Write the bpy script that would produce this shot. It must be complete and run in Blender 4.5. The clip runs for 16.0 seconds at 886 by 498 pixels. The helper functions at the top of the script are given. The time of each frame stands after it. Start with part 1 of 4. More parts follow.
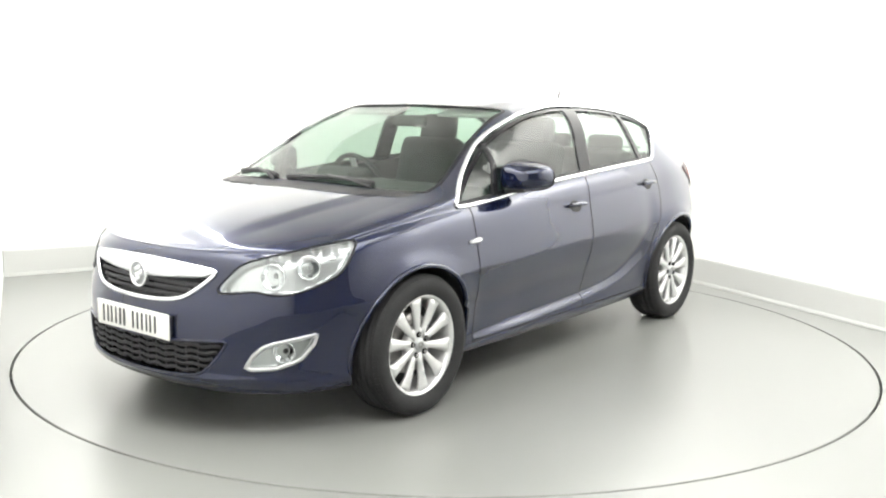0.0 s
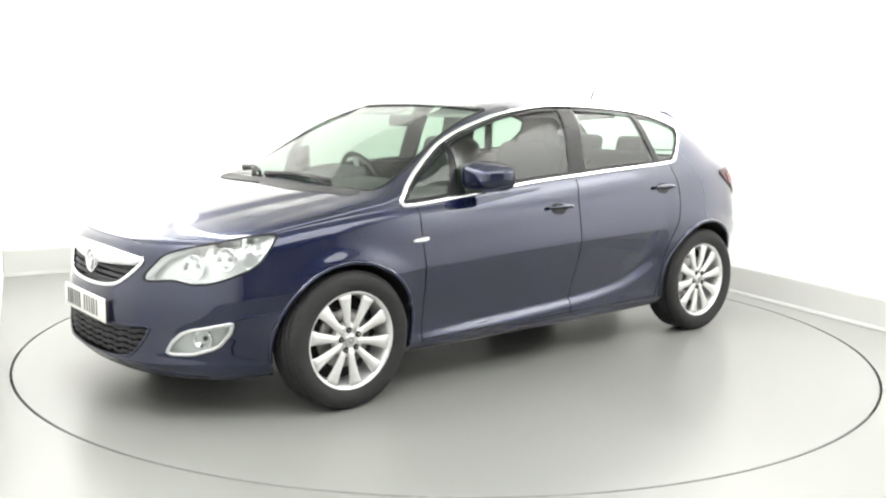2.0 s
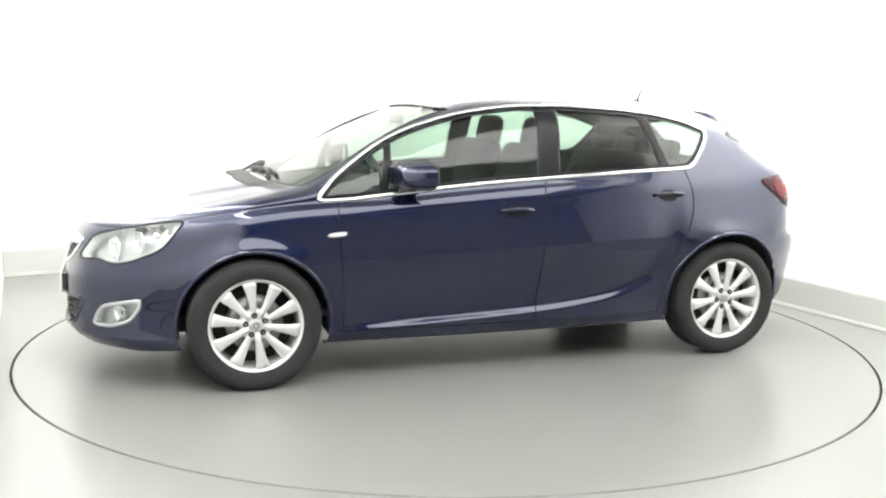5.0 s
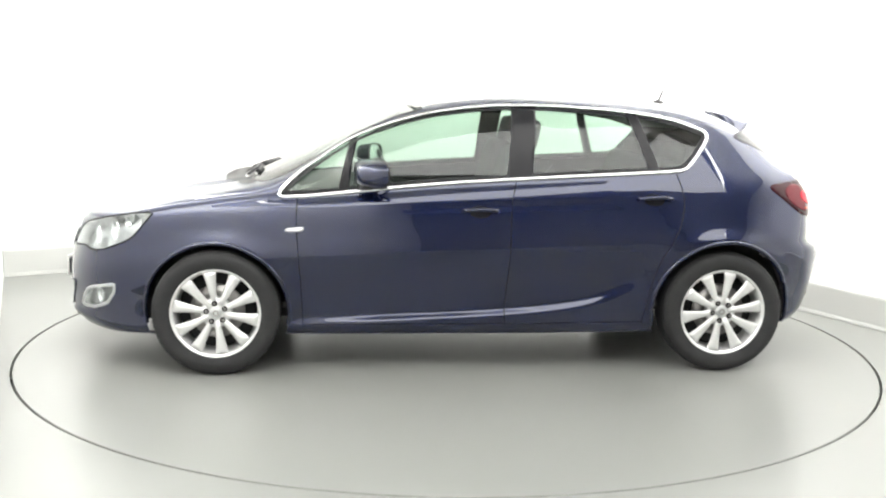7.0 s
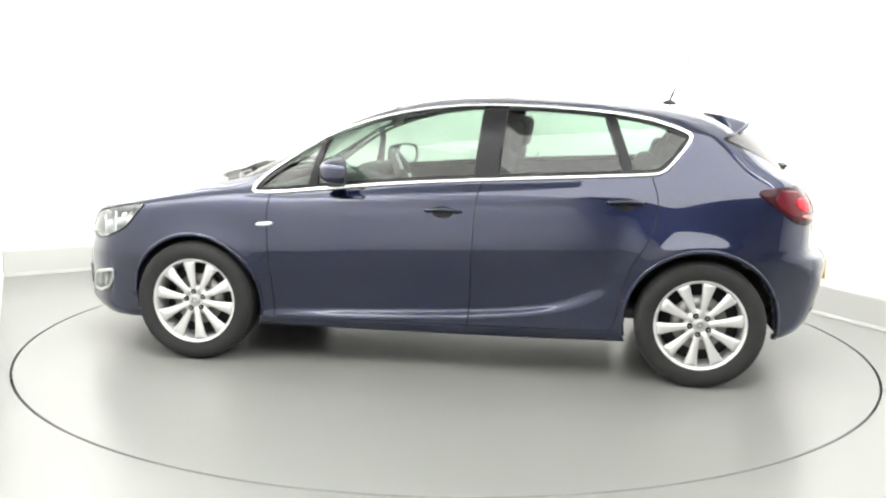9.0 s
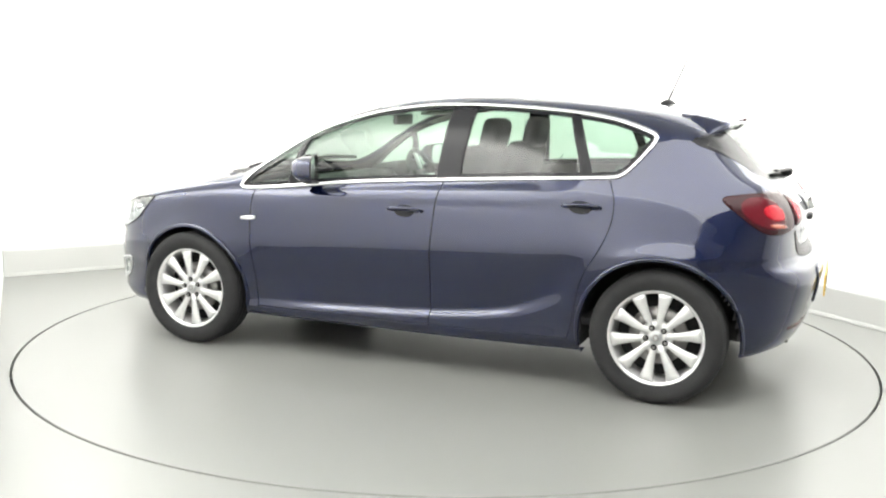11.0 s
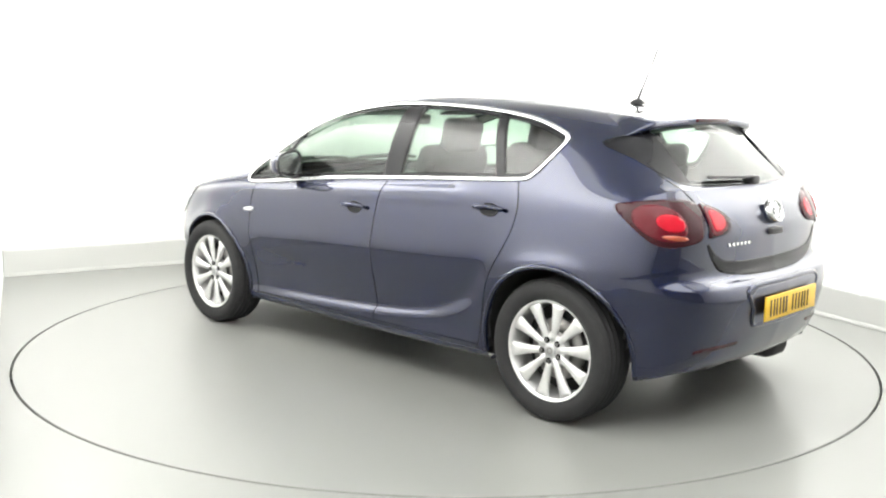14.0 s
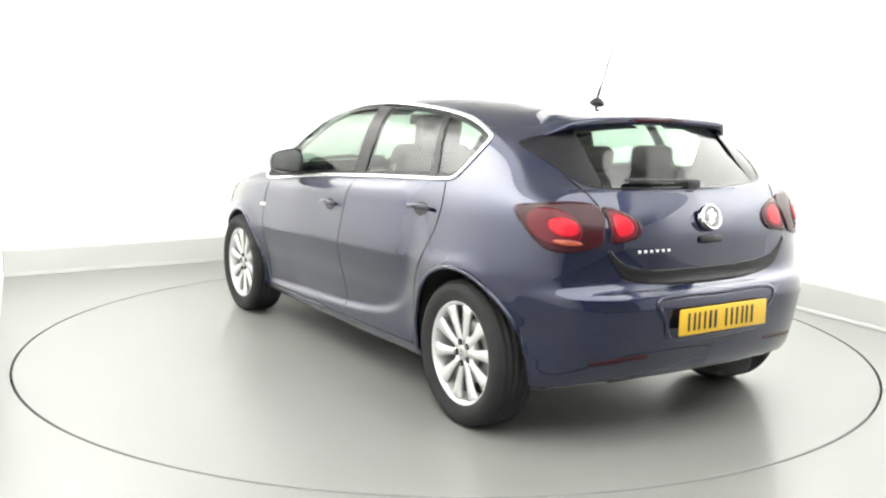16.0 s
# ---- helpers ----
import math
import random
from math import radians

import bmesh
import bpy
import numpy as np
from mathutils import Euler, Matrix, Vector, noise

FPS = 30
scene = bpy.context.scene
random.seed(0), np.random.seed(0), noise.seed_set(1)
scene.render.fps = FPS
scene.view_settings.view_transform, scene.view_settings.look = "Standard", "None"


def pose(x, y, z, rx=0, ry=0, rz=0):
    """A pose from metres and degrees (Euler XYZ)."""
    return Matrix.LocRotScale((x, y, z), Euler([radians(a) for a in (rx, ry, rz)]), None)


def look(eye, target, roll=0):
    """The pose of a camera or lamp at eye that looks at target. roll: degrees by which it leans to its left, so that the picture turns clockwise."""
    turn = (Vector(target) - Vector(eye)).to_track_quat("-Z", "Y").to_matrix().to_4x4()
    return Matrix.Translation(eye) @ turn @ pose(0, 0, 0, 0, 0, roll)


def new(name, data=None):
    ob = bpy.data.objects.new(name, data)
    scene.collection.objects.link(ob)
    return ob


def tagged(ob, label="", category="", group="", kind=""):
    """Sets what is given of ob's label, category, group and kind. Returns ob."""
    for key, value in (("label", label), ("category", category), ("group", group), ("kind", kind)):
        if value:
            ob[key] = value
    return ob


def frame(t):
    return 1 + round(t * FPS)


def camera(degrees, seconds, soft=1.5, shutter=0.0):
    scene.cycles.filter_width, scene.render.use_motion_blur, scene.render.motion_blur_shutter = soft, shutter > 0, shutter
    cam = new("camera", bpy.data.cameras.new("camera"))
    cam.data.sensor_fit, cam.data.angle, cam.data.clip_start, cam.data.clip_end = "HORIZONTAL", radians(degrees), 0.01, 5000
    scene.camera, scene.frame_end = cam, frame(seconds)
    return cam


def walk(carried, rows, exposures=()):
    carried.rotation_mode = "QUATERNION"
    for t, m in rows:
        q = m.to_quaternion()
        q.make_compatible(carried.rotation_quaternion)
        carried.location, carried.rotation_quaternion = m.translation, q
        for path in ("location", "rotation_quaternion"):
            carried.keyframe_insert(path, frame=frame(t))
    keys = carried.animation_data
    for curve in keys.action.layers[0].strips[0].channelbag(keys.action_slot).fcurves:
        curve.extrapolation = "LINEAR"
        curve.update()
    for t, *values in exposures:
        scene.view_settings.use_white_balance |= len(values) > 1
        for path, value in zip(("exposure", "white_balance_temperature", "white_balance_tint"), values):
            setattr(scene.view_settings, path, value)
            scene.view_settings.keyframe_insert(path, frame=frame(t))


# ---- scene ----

from mathutils.bvhtree import BVHTree

# camera: stands still on a tripod in the corner of the booth
EYE = (0.0, -5.762, 1.429)
cam = camera(49.56, 16.0, soft=2.2)
STAND = look(EYE, (-0.023, -0.821, 0.663), 0.996)
walk(cam, [(0.0, STAND), (16.0, STAND)], exposures=[(0.0, 0.0), (16.0, 0.0)])

# the turntable's heading, degrees, by seconds
HEADINGS = ((0, 232.2), (0.5, 229.92), (1, 226.92), (1.5, 223.45), (2, 219.75), (2.5, 216.3), (3, 212.72), (3.5, 209.3),
            (4, 205.7), (5, 198.9), (6, 192.0), (6.5, 188.6), (7, 185.1), (7.5, 181.75), (8, 178.4), (8.5, 174.93),
            (9, 171.46), (10, 164.5), (11, 157.5), (11.5, 154.04), (12, 150.55), (12.5, 147.1), (13, 143.5),
            (13.5, 139.95), (14, 136.4), (14.5, 132.98), (15, 129.4), (15.5, 125.85), (16, 122.25))
OFFSET = (-0.078, -0.037)          # the car's middle from the turntable's
TABLE_R = 2.447

# ---- light ----
world = bpy.data.worlds.new("booth_air")
scene.world = world
world.use_nodes = True
world.node_tree.nodes["Background"].inputs[0].default_value = (1.0, 1.0, 0.98, 1)
world.node_tree.nodes["Background"].inputs[1].default_value = 0.25


def unseen_lamp(x, y, z, sx, sy, power, turn):
    data = bpy.data.lights.new("unseen_light", "AREA")
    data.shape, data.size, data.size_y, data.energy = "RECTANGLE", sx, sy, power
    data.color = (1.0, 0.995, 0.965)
    ob = new("unseen_light", data)
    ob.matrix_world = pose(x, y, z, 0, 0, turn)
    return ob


# strips along the ceiling's edges, tilted outwards, wash the three white walls
for x, y, turn, length, watts, tilt in ((-0.5, 0.92, 32.5, 4.2, 45, 52), (1.6, 0.22, -62.9, 6.0, 300, 70), (-1.65, -0.66, 113.9, 5.0, 245, 70)):
    lamp = unseen_lamp(x, y, 2.95, length, 0.8, watts, 0)
    lamp.matrix_world = pose(x, y, 2.95, 0, 0, turn) @ pose(0, 0, 0, tilt)
# an added fill lamp, wide and soft, lifts the floor on the camera's side
lamp = unseen_lamp(1.0, -3.7, 3.3, 4.6, 3.0, 195, 32.5)


# ---- materials ----
def material(name, color, rough=0.5, metal=0.0, coat=0.0, vary=0.06, scale=8.0, bump=0.0, bscale=60.0, spec=0.5, rvary=0.0):
    m = bpy.data.materials.new(name)
    m.use_nodes = True
    nt = m.node_tree
    b = nt.nodes["Principled BSDF"]
    b.inputs["Roughness"].default_value = rough
    b.inputs["Metallic"].default_value = metal
    b.inputs["Coat Weight"].default_value = coat
    b.inputs["Coat Roughness"].default_value = 0.015
    b.inputs["Specular IOR Level"].default_value = spec
    tc = nt.nodes.new("ShaderNodeTexCoord")
    n = nt.nodes.new("ShaderNodeTexNoise")
    n.inputs["Scale"].default_value, n.inputs["Detail"].default_value = scale, 6
    nt.links.new(tc.outputs["Object"], n.inputs["Vector"])
    mix = nt.nodes.new("ShaderNodeMix")
    mix.data_type = "RGBA"
    mix.inputs[6].default_value = tuple(c * (1 - vary) for c in color) + (1,)
    mix.inputs[7].default_value = tuple(min(1, c * (1 + vary)) for c in color) + (1,)
    nt.links.new(n.outputs["Fac"], mix.inputs[0])
    nt.links.new(mix.outputs[2], b.inputs["Base Color"])
    if rvary:
        r = nt.nodes.new("ShaderNodeMapRange")
        r.inputs["To Min"].default_value, r.inputs["To Max"].default_value = max(0, rough - rvary), rough + rvary
        nt.links.new(n.outputs["Fac"], r.inputs["Value"])
        nt.links.new(r.outputs[0], b.inputs["Roughness"])
    if bump:
        f = nt.nodes.new("ShaderNodeTexNoise")
        f.inputs["Scale"].default_value, f.inputs["Detail"].default_value = bscale, 4
        nt.links.new(tc.outputs["Object"], f.inputs["Vector"])
        bp = nt.nodes.new("ShaderNodeBump")
        bp.inputs["Strength"].default_value, bp.inputs["Distance"].default_value = bump, 0.002
        nt.links.new(f.outputs["Fac"], bp.inputs["Height"])
        nt.links.new(bp.outputs[0], b.inputs["Normal"])
    return m


def glass(name, tint, ior=1.5, rough=0.0):
    m = bpy.data.materials.new(name)
    m.use_nodes = True
    nt = m.node_tree
    out = nt.nodes["Material Output"]
    nt.nodes.remove(nt.nodes["Principled BSDF"])
    tr = nt.nodes.new("ShaderNodeBsdfTransparent")
    tr.inputs[0].default_value = (*tint, 1)
    gl = nt.nodes.new("ShaderNodeBsdfGlossy")
    gl.inputs["Roughness"].default_value = 0.02 + rough
    lw = nt.nodes.new("ShaderNodeLayerWeight")
    lw.inputs[0].default_value = 0.5
    pw = nt.nodes.new("ShaderNodeMath")
    pw.operation = "POWER"
    pw.inputs[1].default_value = 4.5
    nt.links.new(lw.outputs["Facing"], pw.inputs[0])
    fr = nt.nodes.new("ShaderNodeMapRange")
    fr.inputs["To Min"].default_value, fr.inputs["To Max"].default_value = ((ior - 1) / (ior + 1)) ** 2 * 1.6, 0.95
    nt.links.new(pw.outputs[0], fr.inputs["Value"])
    mx = nt.nodes.new("ShaderNodeMixShader")
    nt.links.new(fr.outputs[0], mx.inputs[0])
    nt.links.new(tr.outputs[0], mx.inputs[1])
    nt.links.new(gl.outputs[0], mx.inputs[2])
    nt.links.new(mx.outputs[0], out.inputs[0])
    return m


PAINT = material("navy_paint", (0.0028, 0.0072, 0.038), 0.28, 0.65, 1.0, 0.02, 60.0, spec=0.05)
PAINT.node_tree.nodes["Principled BSDF"].inputs["Coat IOR"].default_value = 1.66
CHROME = material("chrome", (0.82, 0.83, 0.84), 0.12, 1.0, vary=0.03)
SATIN = material("satin_silver", (0.58, 0.59, 0.60), 0.3, 0.85, vary=0.04, scale=30)
ALLOY = material("alloy", (0.70, 0.70, 0.70), 0.32, 0.55, 0.4, 0.04, 25)
RUBBER = material("rubber", (0.026, 0.026, 0.027), 0.75, spec=0.25, vary=0.25, scale=14, bump=0.25, bscale=120)
PLASTIC = material("black_plastic", (0.018, 0.018, 0.02), 0.5, vary=0.15, scale=20, bump=0.2, bscale=300)
GLOSSBLACK = material("gloss_black", (0.012, 0.012, 0.014), 0.25, vary=0.1, spec=0.25)
TRIMGREY = material("cabin_trim", (0.055, 0.055, 0.057), 0.75, vary=0.15, scale=12, bump=0.3, bscale=200)
HEADLINER = material("headliner", (0.40, 0.40, 0.39), 0.9, vary=0.05, scale=30)
CLOTH = material("seat_cloth", (0.030, 0.031, 0.033), 0.9, vary=0.25, scale=40, bump=0.4, bscale=300)
STEEL = material("brake_steel", (0.35, 0.34, 0.33), 0.4, 0.9, vary=0.15, scale=30)
UNDER = material("underseal", (0.02, 0.02, 0.02), 0.8, vary=0.2, scale=9, bump=0.3)
GLASS = glass("tinted_glass", (0.54, 0.65, 0.58), 1.5)
LENS = glass("lamp_lens", (0.93, 0.95, 0.95), 1.45)
REFLECTOR = material("lamp_reflector", (0.86, 0.87, 0.87), 0.22, 0.35, vary=0.05, scale=40)
REDLENS = material("red_lens", (0.46, 0.010, 0.024), 0.2, 0.0, 0.0, 0.15, 30, spec=0.3)
DARKRED = material("dark_red_lens", (0.032, 0.004, 0.007), 0.2, 0.0, 0.0, 0.15, 30, spec=0.3)
AMBER = material("amber_lens", (0.33, 0.05, 0.02), 0.2, 0.0, 1.0, 0.1, 30)
FLOORPAINT = material("floor_paint", (0.218, 0.223, 0.211), 0.30, vary=0.02, scale=1.3)
TABLEPAINT = material("turntable_paint", (0.218, 0.223, 0.211), 0.28, vary=0.02, scale=1.1)
GAP = material("gap_dark", (0.02, 0.02, 0.02), 0.8, vary=0.2)
WALLPAINT = material("wall_paint", (0.90, 0.90, 0.885), 0.7, vary=0.015, scale=0.7, bump=0.03, bscale=80)
DULL = material("dull_grey", (0.30, 0.30, 0.295), 0.85, vary=0.06, scale=0.8, bump=0.05)
# out of view; greyed below the walls' white to dim bounce and reflections
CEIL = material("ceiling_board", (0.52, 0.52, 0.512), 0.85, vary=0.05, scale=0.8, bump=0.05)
COVE = material("skirting_paint", (0.48, 0.485, 0.468), 0.55, vary=0.04, scale=1.4, bump=0.03, bscale=60)
WHITEPLATE = material("white_plate", (0.80, 0.80, 0.76), 0.35, vary=0.03)
YELLOWPLATE = material("yellow_plate", (0.75, 0.47, 0.03), 0.35, vary=0.03)
INK = material("plate_ink", (0.02, 0.02, 0.02), 0.4, vary=0.1)


# ---- mesh helpers ----
def mesh_object(name, verts, faces, mat, parent=None, label="", smooth=True):
    me = bpy.data.meshes.new(name)
    me.from_pydata([tuple(map(float, v)) for v in verts], [], [tuple(map(int, f)) for f in faces])
    me.materials.append(mat)
    me.polygons.foreach_set("use_smooth", [smooth] * len(me.polygons))
    me.update()
    ob = new(name, me)
    ob.parent = parent
    if label:
        tagged(ob, label)
    return ob


def part(name, bm, mat, parent=None, label="", smooth=True):
    me = bpy.data.meshes.new(name)
    bm.normal_update()
    bm.to_mesh(me)
    bm.free()
    me.materials.append(mat)
    me.polygons.foreach_set("use_smooth", [smooth] * len(me.polygons))
    ob = new(name, me)
    ob.parent = parent
    if label:
        tagged(ob, label)
    return ob


def spline(pts, n, closed=False):
    """Catmull-Rom through pts, n samples evenly by arc length."""
    p = np.array(pts, float)
    if closed:
        q = np.vstack([p[-1], p, p[0], p[1]])
    else:
        q = np.vstack([2 * p[0] - p[1], p, 2 * p[-1] - p[-2]])
    out = []
    for i in range(1, len(q) - 2):
        a, b, c, d = q[i - 1], q[i], q[i + 1], q[i + 2]
        for t in np.linspace(0, 1, 24, endpoint=False):
            out.append(0.5 * (2 * b + (c - a) * t + (2 * a - 5 * b + 4 * c - d) * t * t + (3 * b - a - 3 * c + d) * t ** 3))
    out.append(q[-2])
    out = np.array(out)
    return resample(out, n, closed)


def resample(out, n, closed=False):
    d = np.concatenate([[0], np.cumsum(np.linalg.norm(np.diff(out, axis=0), axis=1))])
    s = np.linspace(0, d[-1], n, endpoint=not closed)
    return np.stack([np.interp(s, d, out[:, k]) for k in range(out.shape[1])], 1)


def curve_of(knots):
    """A smooth function through (x, value) knots, monotone between them."""
    k = np.array(sorted(knots), float)
    x, y = k[:, 0], k[:, 1]
    h, dl = np.diff(x), np.diff(y) / np.diff(x)
    m = np.zeros(len(x))
    m[0], m[-1] = dl[0], dl[-1]
    for i in range(1, len(x) - 1):
        if dl[i - 1] * dl[i] > 0:
            w1, w2 = 2 * h[i] + h[i - 1], h[i] + 2 * h[i - 1]
            m[i] = (w1 + w2) / (w1 / dl[i - 1] + w2 / dl[i])

    def f(v):
        v = np.clip(v, x[0], x[-1])
        i = np.clip(np.searchsorted(x, v) - 1, 0, len(h) - 1)
        t = (v - x[i]) / h[i]
        return ((1 + 2 * t) * (1 - t) ** 2 * y[i] + t * (1 - t) ** 2 * h[i] * m[i]
                + t * t * (3 - 2 * t) * y[i + 1] + t * t * (t - 1) * h[i] * m[i + 1])
    return f


def add_box(bm, size, m, bevel=0.0, seg=2):
    r = bmesh.ops.create_cube(bm, size=1.0, matrix=m @ Matrix.Diagonal((*size, 1)))
    if bevel:
        es = list({e for v in r["verts"] for e in v.link_edges})
        bmesh.ops.bevel(bm, geom=es, offset=bevel, segments=seg, affect="EDGES", profile=0.5)


def box(name, size, m, mat, parent=None, bevel=0.01, label="", seg=2):
    bm = bmesh.new()
    add_box(bm, size, m, bevel, seg)
    return part(name, bm, mat, parent, label)


def lathe(profile, n, close=False):
    """Turn (radius, y) pairs about the y axis."""
    vs, fs = [], []
    k = len(profile)
    for i in range(n):
        a = 2 * math.pi * i / n
        for r, y in profile:
            vs.append((r * math.cos(a), y, r * math.sin(a)))
    for i in range(n):
        for j in range(k if close else k - 1):
            j2 = (j + 1) % k
            fs.append((i * k + j, i * k + j2, ((i + 1) % n) * k + j2, ((i + 1) % n) * k + j))
    return vs, fs


def tube(path, radius, sides=8, closed=False, flat=1.0, up=None):
    """A tube along a path of points; flat squeezes it along the second cross direction."""
    p = np.array(path, float)
    n = len(p)
    vs, fs = [], []
    for i in range(n):
        a, b = (p[(i - 1) % n], p[(i + 1) % n]) if closed else (p[max(i - 1, 0)], p[min(i + 1, n - 1)])
        t = Vector(b - a).normalized()
        u = Vector(up[i]) if up is not None else (Vector((0, 0, 1)) if abs(t.z) < 0.9 else Vector((1, 0, 0)))
        s = t.cross(u).normalized()
        u = s.cross(t)
        for k in range(sides):
            w = 2 * math.pi * k / sides
            vs.append(Vector(p[i]) + s * (radius * math.cos(w)) + u * (radius * flat * math.sin(w)))
    for i in range(n if closed else n - 1):
        for k in range(sides):
            fs.append((i * sides + k, i * sides + (k + 1) % sides, ((i + 1) % n) * sides + (k + 1) % sides, ((i + 1) % n) * sides + k))
    if not closed:
        fs.append(tuple(range(sides))[::-1])
        fs.append(tuple((n - 1) * sides + k for k in range(sides)))
    return vs, fs


# ---- booth ----
def wall(name, a, b, height, label, mat=WALLPAINT, thick=0.1, base=0.0):
    """A wall from a to b in plan, its thickness away from the booth's middle."""
    a, b = Vector((*a, 0)), Vector((*b, 0))
    d = (b - a).normalized()
    nrm = Vector((d.y, -d.x, 0))
    if nrm.dot(a) < 0:
        nrm = -nrm
    bm = bmesh.new()
    m = Matrix.Translation((a + b) / 2 + nrm * thick / 2 + Vector((0, 0, base + height / 2))) @ Matrix.Rotation(math.atan2(d.y, d.x), 4, "Z")
    add_box(bm, ((b - a).length + 0.0, thick, height), m)
    return tagged(part(name, bm, mat, None, smooth=False), label, "wall", kind="structure")


def meet(p, d, q, e):
    """Where two lines in plan cross."""
    k = ((q[0] - p[0]) * e[1] - (q[1] - p[1]) * e[0]) / (d[0] * e[1] - d[1] * e[0])
    return (p[0] + k * d[0], p[1] + k * d[1])


BACK, BDIR = (-3.42, 1.66), (math.cos(radians(32.5)), math.sin(radians(32.5)))
LEFT, LDIR = (-2.52, -0.54), (0.405, -0.914)
RIGHT, RDIR = (2.04, 1.87), (0.456, -0.89)
FRONT = (1.9, -7.6)
C1, C2 = meet(BACK, BDIR, LEFT, LDIR), meet(BACK, BDIR, RIGHT, RDIR)
C3, C4 = meet(FRONT, BDIR, RIGHT, RDIR), meet(FRONT, BDIR, LEFT, LDIR)
ROOF_Z = 3.4
wall("wall_north", C1, C2, ROOF_Z, "plain white painted studio wall behind the turntable")
wall("wall_east", C2, C3, ROOF_Z, "plain white painted studio wall beside the turntable")
# unseen wall behind the camera, added dull grey to keep side reflections dark
wall("wall_south", C3, C4, ROOF_Z, "unseen dull grey wall closing the booth, dark for the reflections", DULL)
wall("wall_west", C4, C1, ROOF_Z, "plain white painted studio wall close to the turntable")


def skirting(name, a, b, label):
    """A low curved upstand along the foot of a wall."""
    a, b = Vector((*a, 0)), Vector((*b, 0))
    d = (b - a).normalized()
    inn = Vector((-d.y, d.x, 0))
    if inn.dot(-a) < 0:
        inn = -inn
    prof = [(0.0, 0.0), (0.03, 0.0), (0.03, 0.012), (0.024, 0.03), (0.02, 0.2), (0.016, 0.214), (0.006, 0.222), (0.0, 0.222)]
    vs = [e + inn * (w + 0.002) + Vector((0, 0, h + 0.001)) for e in (a, b) for w, h in prof]
    k = len(prof)
    fs = [(j, (j + 1) % k, k + (j + 1) % k, k + j) for j in range(k)] + [tuple(range(k)), tuple(range(2 * k - 1, k - 1, -1))]
    ob = mesh_object(name, vs, fs, COVE, None, "", False)
    return tagged(ob, label, "skirting", kind="structure")


skirting("baseboard_north", C1, C2, "pale grey painted upstand along the studio wall's foot")
skirting("baseboard_east", C2, C3, "pale grey painted upstand along the studio wall's foot")


def make_floor():
    """The floor with a round hole for the turntable, and the pit beneath it."""
    n, r = 256, TABLE_R + 0.007
    ring = [(r * math.cos(2 * math.pi * i / n), r * math.sin(2 * math.pi * i / n)) for i in range(n)]
    corners = [C1, C2, C3, C4]
    bm = bmesh.new()
    inner = [bm.verts.new((x, y, 0)) for x, y in ring]
    outer = []
    for x, y in ring:
        best = 9e9
        for i in range(4):
            p, q = corners[i], corners[(i + 1) % 4]
            d = (q[0] - p[0], q[1] - p[1])
            den = x * d[1] - y * d[0]
            if abs(den) > 1e-9:
                k = (p[0] * d[1] - p[1] * d[0]) / den
                if k > 0:
                    best = min(best, k)
        outer.append(bm.verts.new((x * best, y * best, 0)))
    low = [bm.verts.new((x, y, -0.05)) for x, y in ring]
    for i in range(n):
        j = (i + 1) % n
        bm.faces.new((inner[i], outer[i], outer[j], inner[j]))
        bm.faces.new((low[i], inner[i], inner[j], low[j]))
    cs = [bm.verts.new((*c, 0)) for c in corners]
    ang = lambda v: math.atan2(v.co.y, v.co.x)
    for c in cs:
        i = min(range(n), key=lambda k: (outer[k].co - c.co).length)
        for a, b in ((i - 1, i), (i, (i + 1) % n)):
            if (ang(outer[a]) - ang(c)) * (ang(outer[b]) - ang(c)) < 0:
                bm.faces.new((outer[a], c, outer[b]))
    bmesh.ops.recalc_face_normals(bm, faces=bm.faces)
    tagged(part("floor", bm, FLOORPAINT, None, smooth=False), "pale grey glossy painted studio floor", "floor", kind="structure")
    bm = bmesh.new()
    bmesh.ops.create_circle(bm, cap_ends=True, segments=96, radius=r + 0.01, matrix=Matrix.Translation((0, 0, -0.05)))
    tagged(part("pit", bm, GAP, None, smooth=False), "dark gap under the turntable's rim", "floor", kind="structure")


make_floor()
bm = bmesh.new()
cv = [bm.verts.new((*c, z)) for z in (ROOF_Z, ROOF_Z + 0.1) for c in (C1, C2, C3, C4)]
for f in ((0, 1, 2, 3), (7, 6, 5, 4), (0, 4, 5, 1), (1, 5, 6, 2), (2, 6, 7, 3), (3, 7, 4, 0)):
    bm.faces.new([cv[i] for i in f])
bmesh.ops.recalc_face_normals(bm, faces=bm.faces)
tagged(part("ceiling", bm, CEIL, None, smooth=False), "unseen studio ceiling, greyed to dim bounce and reflections", "ceiling", kind="structure")

# the turntable: a flush steel disc
n = 256
prof = [(0.0, 0.0), (1.2, 0.0), (TABLE_R - 0.03, 0.0), (TABLE_R - 0.03, -0.02), (TABLE_R - 0.03, -0.04), (0.0, -0.04)]
vs, fs = lathe([(max(r, 0.001), z) for r, z in prof], n)
vs = [(x, y, z) for x, z, y in vs]
turntable = mesh_object("turntable", vs, fs, TABLEPAINT, None, "", False)
prof = [(TABLE_R - 0.03, -0.04), (TABLE_R - 0.03, 0.0), (TABLE_R - 0.009, 0.0), (TABLE_R - 0.006, -0.003), (TABLE_R - 0.006, -0.04)]
vs, fs = lathe(prof, n)
mesh_object("edge_ring", [(x, y, z) for x, z, y in vs], fs, TABLEPAINT, turntable, "", False)
tagged(turntable, "large round grey painted turntable flush with the floor", "turntable")

# ---- the car: x forward, y to its left, z up ----
car = new("hatchback_car")
tagged(car, "navy blue five-door hatchback with chrome window trim on a turntable", "car")

